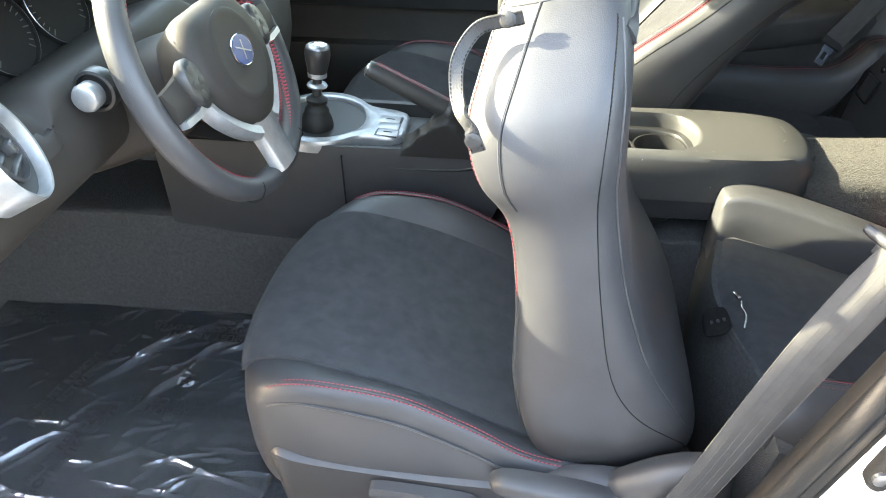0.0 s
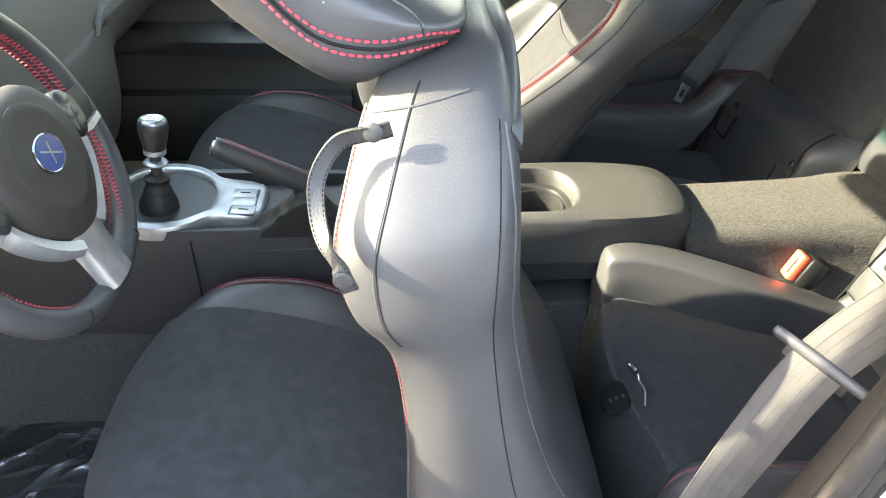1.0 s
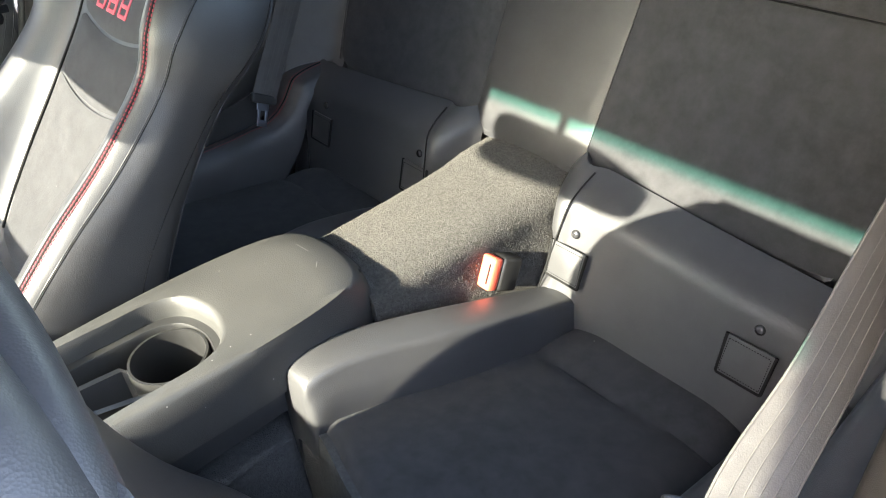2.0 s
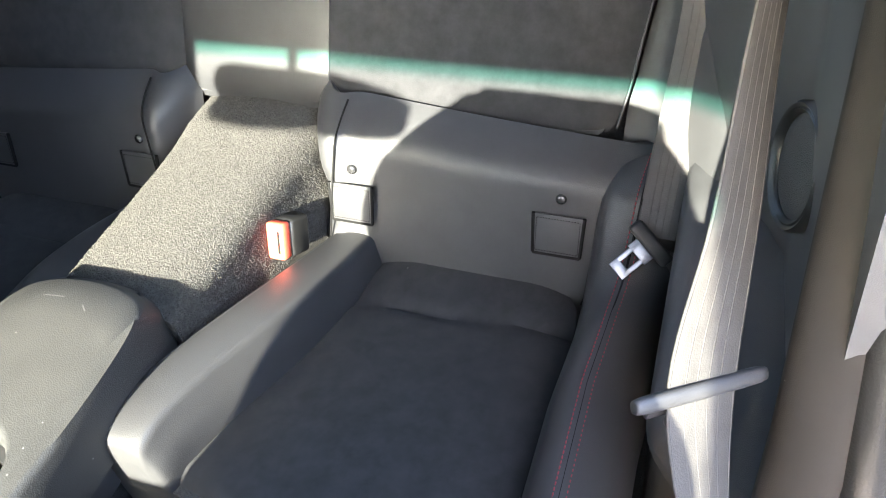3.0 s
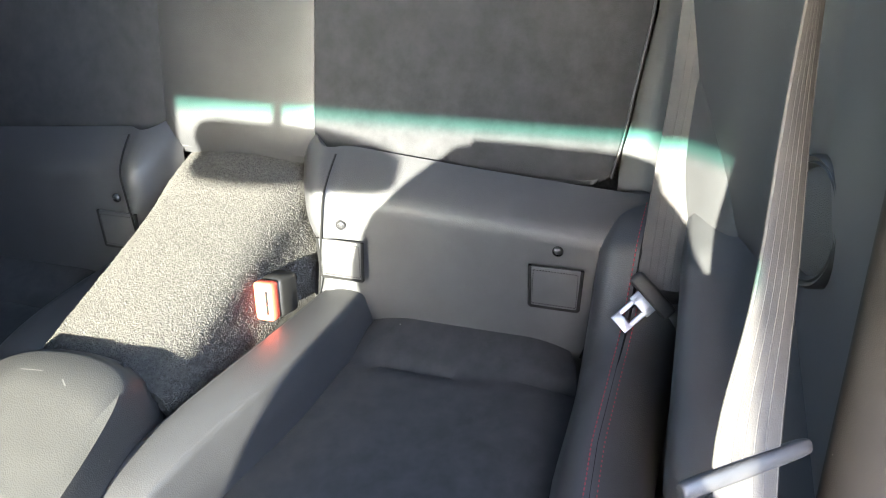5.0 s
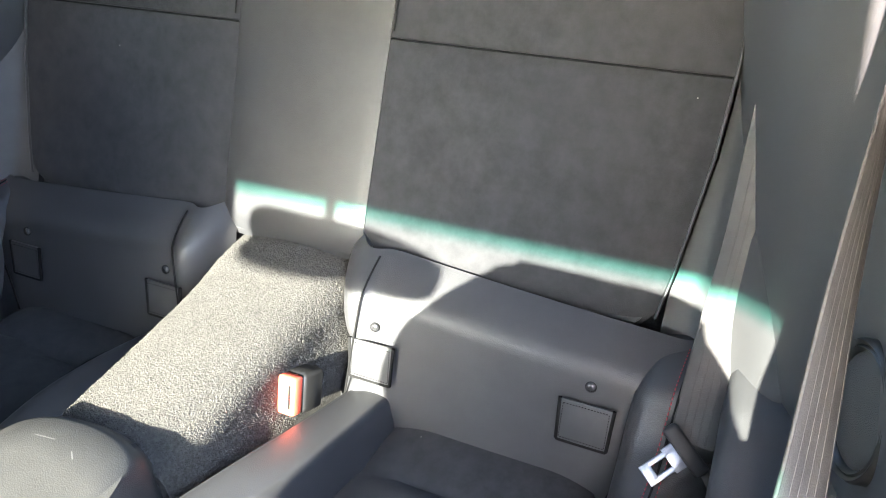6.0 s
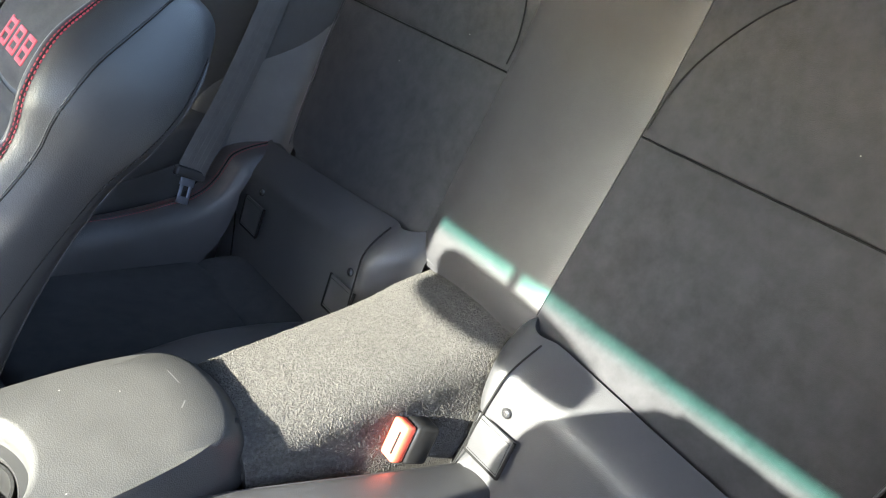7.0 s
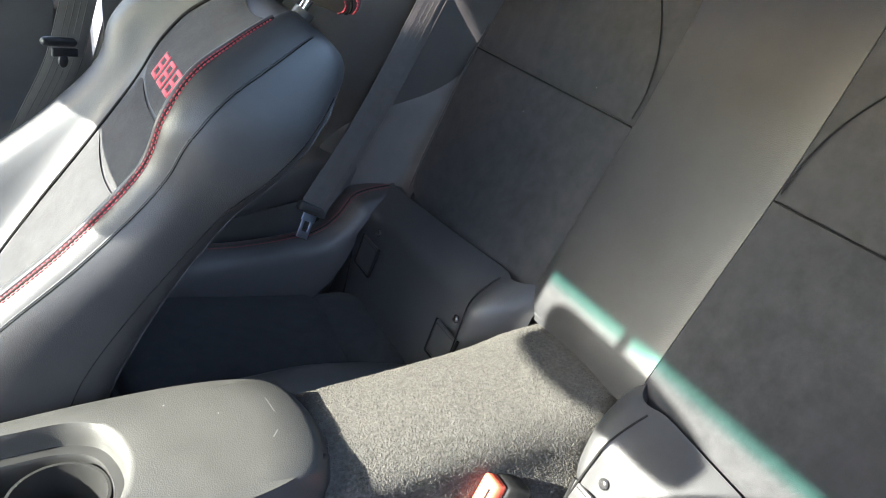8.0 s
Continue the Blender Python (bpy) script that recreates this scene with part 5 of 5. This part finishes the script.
# ---- steering wheel ----
wheel = thing("steering_wheel", (-0.618, -0.367, 0.914), "black leather steering wheel with silver spokes and red stitching", "steering wheel")
wm = pose(-0.618, -0.367, 0.914, 0, 68, 0)
W = lambda x, y, z: wm @ Vector((x, y, z))
rim_r = 0.168
rim_rows = []
for a in np.arange(96) * 2 * math.pi / 96:
    r = rim_r - 0.006 * max(0, math.cos(a)) ** 8
    c, t = Vector((r * math.cos(a), r * math.sin(a), -0.004)), Vector((math.cos(a), math.sin(a), 0))
    rim_rows.append([wm @ (c + t * (0.0150 * math.cos(q)) + Vector((0, 0, 0.0175 * math.sin(q)))) for q in np.arange(16) * 2 * math.pi / 16])
rim_part = part("rim", ring_loft(rim_rows), LEATHER, wheel, "smooth black leather rim")
for deg in (28, -28, 152, -152):
    a = radians(deg)
    ring = [W(rim_r * math.cos(a) + 0.0153 * math.cos(q) * math.cos(a), rim_r * math.sin(a) + 0.0153 * math.cos(q) * math.sin(a), -0.004 + 0.0178 * math.sin(q)) for q in np.arange(20) * 2 * math.pi / 20]
    part("joint", tube(ring, 0.0007, 5, True), BLACKTHREAD, rim_part)
cross = []
for a in np.arange(0, 2 * math.pi, 0.035):
    for q in (-1, 1):
        cross.append((a, q))
pieces = []
for a, q in cross:
    ends = []
    for da, h in ((-0.022, -0.0095 * q), (0.022, 0.0095 * q)):
        rr = rim_r - 0.0142
        ends.append(W(rr * math.cos(a + da), rr * math.sin(a + da), -0.004 + h))
    pieces.append(tube(ends, 0.0009, 4))
part("red_stitching", join(*pieces), REDTHREAD, rim_part, "crossed red stitching round the rim's inside")
hub = []
for z, s in ((-0.03, 0.95), (-0.005, 1.12), (0.012, 1.15), (0.026, 1.07), (0.034, 0.90)):
    hub.append([W(x * s + 0.008, y * s, z) for x, y in spline([(-0.066, 0.0), (-0.060, 0.055), (-0.015, 0.082), (0.035, 0.066), (0.066, 0.030), (0.074, 0.0), (0.066, -0.030), (0.035, -0.066), (-0.015, -0.082), (-0.060, -0.055)], 60, True)])
hub_part = part("airbag_cover", loft(hub), DASH, wheel, "dark grained airbag cover")
part("cover_ring", lathe([(0.058, 0.028), (0.059, 0.034), (0.055, 0.0365), (0.050, 0.0355), (0.002, 0.0375)], wm @ pose(0.004, 0, 0), 48), DASH, hub_part)
oval = wm @ Matrix.Diagonal((1.05, 1.40, 1, 1))
em = part("emblem", lathe([(0.0190, 0.036), (0.0190, 0.0392), (0.0182, 0.0400), (0.0174, 0.0392), (0.002, 0.0392)], oval, 36), CHROME, hub_part, "plain silver-rimmed blue oval")
part("emblem_field", lathe([(0.0172, 0.0390), (0.0170, 0.0398), (0.002, 0.0401)], oval, 36), BLUE, em)
for length, turn in ((0.034, 62), (0.024, -20)):
    mk = box((length, 0.0017, 0.0007), 0, (0, 0, 0.0404), (0, 0, turn))
    bmesh.ops.transform(mk, matrix=wm, verts=mk.verts)
    part("emblem_bar", mk, STEEL, em, "plain pale bar")
for s in (-1, 1):
    # side spokes with button pods
    part("side_spoke", loft([[W(x, s * y, z) for x, z in ((-0.016 * w, 0.0), (-0.018 * w, 0.014), (0.0, 0.020), (0.018 * w, 0.014), (0.016 * w, 0.0))] for y, w in ((0.06, 1.6), (0.085, 1.5), (0.12, 1.15), (0.158, 1.0))]), DASH, wheel)
    pod = part("button_pod", loft([[W(x * k - 0.004, s * (0.104 + y * k), z) for x, y in spline([(-0.030, -0.006), (-0.018, 0.014), (0.012, 0.016), (0.030, 0.0), (0.020, -0.016), (-0.016, -0.018)], 30, True)] for k, z in ((1.0, 0.012), (1.0, 0.022), (0.86, 0.026))]), DARK, wheel, "black pod of small control buttons")
    for x, y in ((-0.016, 0.0), (0.0, 0.004), (0.014, 0.0), (0.0, -0.010)):
        part("button", lathe([(0.0062, 0.024), (0.0060, 0.0264), (0.002, 0.0270)], wm @ pose(x - 0.004, s * (0.104 + y), 0), 14), DARK, pod)
    part("spoke_trim", loft([[W(x, s * y, z) for x, z in ((a - 0.004, 0.010), (a - 0.004, 0.021), (a + 0.004, 0.021), (a + 0.004, 0.010))] for a, y in ((0.012, 0.084), (0.020, 0.10), (0.024, 0.125), (0.022, 0.155))]), SILVER, wheel, "satin silver spoke trim")
    # silver wing running under the hub to the lower spoke
    part("spoke_wing", loft([[W(x + dx, s * (y + dy), z) for dx, dy, z in ((-0.006, -0.004, 0.004), (-0.005, -0.003, 0.020), (0.004, 0.004, 0.023), (0.009, 0.008, 0.016), (0.008, 0.008, 0.004))] for x, y in spline([(0.014, 0.100), (0.040, 0.088), (0.066, 0.066), (0.086, 0.042), (0.096, 0.024)], 18)]), SILVER, wheel, "satin silver wing of the lower spoke")
part("lower_spoke", loft([[W(x, y, z) for y, z in ((-w, 0.002), (-w, 0.015), (-w + 0.005, 0.020), (0.0, 0.022), (w - 0.005, 0.020), (w, 0.015), (w, 0.002))] for x, w in curve([(0.070, 0.036), (0.090, 0.032), (0.115, 0.027), (0.158, 0.026)], 10)]), SILVER, wheel, "satin silver lower spoke")

# steering column shroud and light stalk
column = thing("steering_column", (-0.72, -0.362, 0.86), "dark plastic steering column shroud with stalks", "steering column")
rows = []
for d, w, h in curve([(0.0, 0.060, 0.050), (0.03, 0.068, 0.058), (0.09, 0.072, 0.062), (0.18, 0.07, 0.06), (0.24, 0.06, 0.05)], 14):
    c = W(0.01, 0, -0.035 - d)
    rows.append([c + Vector((0, y, z)) for y, z in spline([(-w, 0.01), (-0.7 * w, h), (0.7 * w, h), (w, 0.01), (0.75 * w, -h), (-0.75 * w, -h)], 32, True)])
part("shroud", loft(rows), DASH, column)
part("stalk", tube(spline([(-0.703, -0.42, 0.919), (-0.703, -0.47, 0.924), (-0.703, -0.50, 0.926)], 8), [0.010] * 8, 14), PLASTIC, column)
st = pose(-0.703, -0.486, 0.926, 90, 0, 0)
part("stalk_collar", lathe([(0.012, -0.004), (0.024, 0.0), (0.0255, 0.010), (0.0240, 0.016), (0.0205, 0.017), (0.0190, 0.010), (0.012, 0.009)], st, 32), DARK, column, "black ribbed collar")
part("stalk_knob", lathe([(0.014, 0.018), (0.0155, 0.020), (0.016, 0.034), (0.0145, 0.038), (0.013, 0.039), (0.002, 0.040)], st, 32), SILVER, column, "silver-grey ribbed light switch knob")

# ---- dashboard ----
dash = thing("dashboard", (-1.0, 0, 0.6), "dark moulded dashboard with round vents and instrument hood", "dashboard")
rows = []
for y in np.linspace(-0.73, 0.73, 110):
    k = min(max((0.222 - abs(y + 0.365)) / 0.065, 0), 1)      # recess for the instruments
    k = k * k * (3 - 2 * k)
    e = max(0, (abs(y) - 0.60) / 0.13) ** 2
    cst = math.exp(-(y / 0.16) ** 4)
    plain = [(-1.42, 0.98), (-1.05, 1.03), (-0.90, 1.032 - 0.03 * e), (-0.86, 1.030 - 0.03 * e), (-0.83, 1.022 - 0.04 * e), (-0.80, 1.00 - 0.05 * e), (-0.775, 0.975 - 0.03 * e), (-0.752, 0.950), (-0.735 + 0.012 * e, 0.925), (-0.715 + 0.012 * e, 0.890)]
    deep = [(-1.42, 0.98), (-1.05, 1.04), (-0.86, 1.045), (-0.80, 1.038), (-0.800, 1.020), (-0.87, 1.005), (-0.895, 0.960), (-0.885, 0.905), (-0.80, 0.930), (-0.745, 0.940)]
    both = [((1 - k) * p[0] + k * q[0], (1 - k) * p[1] + k * q[1]) for p, q in zip(plain, deep)]
    prof = both + [(-0.724 + 0.02 * cst, 0.905 - 0.03 * cst), (-0.714 + 0.03 * cst, 0.872 - 0.05 * cst), (-0.720 + 0.04 * cst, 0.840 - 0.07 * cst), (-0.748 + 0.04 * cst, 0.815 - 0.10 * cst), (-0.82, 0.800 - 0.12 * cst), (-0.97, 0.74), (-1.20, 0.62), (-1.42, 0.50)]
    rows.append([(x, y, z) for x, z in spline(prof, 90)])
part("moulding", sheet(rows, 0.01, (1, 0, 0.3)), DASH, dash)
part("end_panel", sheet([[(x, -0.732, z) for x in np.linspace(-1.4, xe, 10)] for z, xe in curve([(0.5, -1.38), (0.62, -1.20), (0.74, -0.97), (0.80, -0.82), (0.835, -0.735), (0.88, -0.712), (0.95, -0.745), (1.0, -0.82), (1.025, -1.0)], 20)], 0.01, (0, -1, 0)), DASH, dash)
for yv in (-0.672, 0.672):
    vm = pose(-0.690, yv, 0.944, 0, 68, 26 if yv < 0 else -26)
    vent = part("air_vent", ring_loft([[vm @ Vector((r * math.cos(a), r * math.sin(a), h)) for a in np.arange(48) * 2 * math.pi / 48] for r, h in ((0.053, -0.03), (0.0535, 0.006), (0.0520, 0.009), (0.0495, 0.008), (0.0475, 0.0), (0.0470, -0.03))]), SILVER, dash, "round air vent with a satin silver ring")
    part("vent_bowl", lathe([(0.047, -0.004), (0.034, -0.02), (0.002, -0.024)], vm, 36), DARK, vent)
    part("vent_ring", ring_loft([[vm @ Vector((r * math.cos(a), r * math.sin(a), h)) for a in np.arange(36) * 2 * math.pi / 36] for r, h in ((0.031, -0.012), (0.032, 0.0), (0.029, 0.002), (0.027, -0.01))]), PLASTIC, vent)
    for i in (-1, 0, 1):
        vane = box((0.004, 0.056 - 0.012 * abs(i), 0.014), 0.0012, (0.016 * i, 0, -0.006), (0, 20, 0))
        bmesh.ops.transform(vane, matrix=vm, verts=vane.verts)
        part("vane", vane, DARK, vent)
    tab = box((0.012, 0.008, 0.012), 0.002, (0.0, 0, 0.004))
    bmesh.ops.transform(tab, matrix=vm, verts=tab.verts)
    part("tab", tab, PLASTIC, vent)
# instruments
cluster = thing("instrument_cluster", (-0.86, -0.37, 0.94), "dark instrument cluster with three round dials", "instrument cluster")
cm = pose(-0.850, -0.366, 0.962, 0, 68, 0)
C = lambda x, y, z: cm @ Vector((x, y, z))
part("panel", sheet([[C(x, y, 0.0) for y in np.linspace(-0.165, 0.165, 12)] for x in np.linspace(-0.055, 0.055, 6)], 0.01, (1, 0, 0.4)), SPEAKER, cluster)
for y, r in ((-0.072, 0.052), (0.040, 0.054), (0.126, 0.030)):
    dm = cm @ pose(0, y, 0.004)
    d = part("dial", lathe([(r, 0.0), (r, 0.006), (r - 0.003, 0.007), (r - 0.004, 0.002), (0.002, 0.002)], dm, 48), SPEAKER, cluster, "black round dial")
    part("bezel", ring_loft([[dm @ Vector((q * math.cos(a), q * math.sin(a), h)) for a in np.arange(48) * 2 * math.pi / 48] for q, h in ((r - 0.001, 0.0), (r, 0.006), (r - 0.0008, 0.0068), (r - 0.0016, 0.004))]), STEEL, d)
    ticks = []
    for a in np.linspace(-2.3, 2.3, 25):
        b = box((0.006 if round((a + 2.3) / 0.1917) % 3 else 0.010, 0.0012, 0.0006), 0, (0, 0, 0))
        bmesh.ops.transform(b, matrix=dm @ Matrix.Rotation(math.pi + a, 4, "Z") @ pose(r - 0.010, 0, 0.0035), verts=b.verts)
        ticks.append(b)
    part("scale_marks", join(*ticks), WEB, d)
hood = [[(x, y, z + 0.014 * math.cos((y + 0.365) / 0.2 * 1.4)) for y in np.linspace(-0.56, -0.17, 24)] for x, z in ((-0.98, 1.040), (-0.88, 1.044), (-0.81, 1.038), (-0.788, 1.026), (-0.786, 1.014))]
part("hood", sheet(hood, 0.010), LEATHER, dash, "stitched leather-look instrument hood")
part("red_stitching", stitches([(-0.800, y, 1.0365 + 0.014 * math.cos((y + 0.365) / 0.2 * 1.4)) for y in np.linspace(-0.55, -0.18, 60)], 0.006, 0.0045, 0.0009), REDTHREAD, dash, "red stitching")
# mirror and visors up at the windscreen
mirror = thing("rear_view_mirror", (-0.60, 0.0, 1.22), "black rear-view mirror on a thin stem", "mirror")
part("stem", tube([(-0.62, 0.0, 1.345), (-0.597, 0.0, 1.30)], 0.008, 10), PLASTIC, mirror)
part("housing", loft([[(-0.585 + dx, 0.154 * y - 0.026, 1.264 + 0.037 * z - 0.028 * y * y * (y < 0) * max(z, 0)) for y, z in spline([(-1.0, 0.0), (-0.88, 0.75), (-0.4, 0.97), (0.4, 1.0), (0.88, 0.9), (1.0, 0.0), (0.88, -0.9), (0.0, -1.0), (-0.88, -0.8)], 44, True)] for dx in (-0.018, 0.0, 0.008)]), PLASTIC, mirror)
visor = thing("sun_visor", (-0.52, 0.36, 1.24), "grey fabric passenger sun visor tipped down", "sun visor")
part("flap", box((0.016, 0.50, 0.217), 0.007, (-0.49, 0.40, 1.204), (0, -21.6, 0)), HEADLINER, visor)

# ---- driver's footwell: mat under a clear protective film ----
mat_ob = thing("floor_mat", (-0.9, -0.36, 0.25), "black carpet floor mat in the driver footwell", "floor mat")
part("mat", box((0.62, 0.46, 0.012), 0.004, (-0.92, -0.36, 0.257)), MATCARPET, mat_ob)
for i in range(3):
    y = -0.355 + 0.037 * i
    part("woven_mark", join(*[box((0.030, 0.0045, 0.002), 0, (-0.833 + 0.004 * i, y + d, 0.264), (0, 0, 8)) for d in (-0.011, 0.011)] + [box((0.0045, 0.024, 0.002), 0, (-0.833 + 0.004 * i + d, y, 0.264), (0, 0, 8)) for d in (-0.013, 0.0, 0.013)]), PALETHREAD, mat_ob, "plain pale woven block mark")
film_mat = bpy.data.materials.new("clear_film")
film_mat.use_nodes = True
nt = film_mat.node_tree
nt.nodes.remove(nt.nodes["Principled BSDF"])
tr, gl, mx = nt.nodes.new("ShaderNodeBsdfTransparent"), nt.nodes.new("ShaderNodeBsdfGlossy"), nt.nodes.new("ShaderNodeMixShader")
fr = nt.nodes.new("ShaderNodeFresnel")
fr.inputs["IOR"].default_value = 1.55
gl.inputs["Roughness"].default_value = 0.06
tr.inputs[0].default_value = (0.93, 0.94, 0.95, 1)
nt.links.new(fr.outputs[0], mx.inputs[0])
nt.links.new(tr.outputs[0], mx.inputs[1])
nt.links.new(gl.outputs[0], mx.inputs[2])
# Pale diffuse share: some dust haze, mixed in to brighten the dark film.
dust_lift, mx2 = nt.nodes.new("ShaderNodeBsdfDiffuse"), nt.nodes.new("ShaderNodeMixShader")
dust_lift.inputs[0].default_value = (0.30, 0.31, 0.32, 1)
mx2.inputs[0].default_value = 0.07
nt.links.new(mx.outputs[0], mx2.inputs[1])
nt.links.new(dust_lift.outputs[0], mx2.inputs[2])
nt.links.new(mx2.outputs[0], nt.nodes["Material Output"].inputs[0])
film = thing("protective_film", (-0.9, -0.36, 0.265), "crumpled clear plastic film over the driver floor mat", "plastic film")
rng = np.random.RandomState(5)
gx, gy = np.meshgrid(np.linspace(-1.30, -0.60, 330), np.linspace(-0.66, -0.03, 300), indexing="ij")
gz = np.array([[0.269 + 0.005 * noise.noise(Vector((x * 7, y * 7, 0.3))) + 0.0022 * noise.noise(Vector((x * 26, y * 26, 1.7))) for y in gy[0]] for x in gx[:, 0]])
for k in range(190):
    big = k < 26
    fx, fy, fa = rng.uniform(-1.28, -0.62), rng.uniform(-0.66, -0.05), rng.uniform(-0.35, 1.15)
    wd, ht, ln = (rng.uniform(0.004, 0.008), rng.uniform(0.007, 0.014), rng.uniform(0.04, 0.11)) if big else (rng.uniform(0.0022, 0.0045), rng.uniform(0.002, 0.006), rng.uniform(0.012, 0.05))
    if k < 9:
        fx, fy, fa, ht = -1.20 + 0.056 * k, -0.075 + rng.uniform(-0.02, 0.02), rng.uniform(-0.4, 0.4), ht + 0.010
    dx, dy = gx - fx, gy - fy
    along, off = dx * math.cos(fa) + dy * math.sin(fa), -dx * math.sin(fa) + dy * math.cos(fa)
    off = off + 0.3 * wd * np.sin(along / ln * 4 + k)
    gz += ht * np.exp(-np.abs(off / wd) ** 1.15 - (along / ln) ** 2)
grid = np.stack([gx, gy, np.maximum(gz, 0.2655)], -1)
part("sheet", sheet(grid, 0.0004), film_mat, film)


def words(text, at, turn, size, parent):
    cu = bpy.data.curves.new("lettering", "FONT")
    cu.body, cu.size, cu.align_x = text, size, "CENTER"
    ob = new("lettering", cu)
    deps = bpy.context.evaluated_depsgraph_get()
    me = bpy.data.meshes.new_from_object(ob.evaluated_get(deps))
    bpy.data.objects.remove(ob)
    bm = bmesh.new()
    bm.from_mesh(me)
    bpy.data.meshes.remove(me)
    bmesh.ops.transform(bm, matrix=pose(*at, 0, 0, turn), verts=bm.verts)
    return part("lettering", bm, BLACKTHREAD, parent, "faint dark printed lettering", False)


for x, y, turn in ((-0.79, -0.40, 182), (-0.83, -0.21, 182), (-1.02, -0.36, 75), (-0.95, -0.50, 75), (-1.12, -0.20, 182)):
    d = Vector((0, -0.022, 0))
    d.rotate(Euler((0, 0, radians(turn))))
    words("MUST REMOVE", (x, y, 0.288), turn, 0.024, film)
    words("PROTECTIVE COVER", (x + d.x, y + d.y, 0.288), turn, 0.024, film)

# key fob on the rear cushion
fob = thing("key_fob", (0.07, -0.347, 0.52), "black key fob with a silver ring on the rear cushion", "key fob")
fz = 0.520
part("case", loft([[(0.070 + x * k, -0.347 + y * k, fz + z + 0.5 * x * k) for x, y in spline([(-0.014, -0.024), (0.014, -0.024), (0.018, 0.0), (0.012, 0.026), (-0.012, 0.026), (-0.018, 0.0)], 30, True)] for k, z in ((0.9, 0.0), (1.0, 0.005), (0.86, 0.011))]), SPEAKER, fob)
for i in range(3):
    part("button", box((0.004, 0.006, 0.002), 0.0007, (0.062 + 0.008 * i, -0.354, fz + 0.0095 + 0.004 * i), (0, -26, 0)), PLASTIC, fob)
part("ring", tube(spline([(0.098, -0.384, 0.548), (0.1035, -0.362, 0.553), (0.1010, -0.345, 0.554), (0.103, -0.330, 0.553)], 20), 0.0018, 8), CHROME, fob, "silver key wire")
part("ring_tab", box((0.006, 0.016, 0.004), 0.001, (0.099, -0.316, 0.553), (0, 0, 18)), CHROME, fob)
fob.location += Vector((-0.009, -0.006, 0.014))
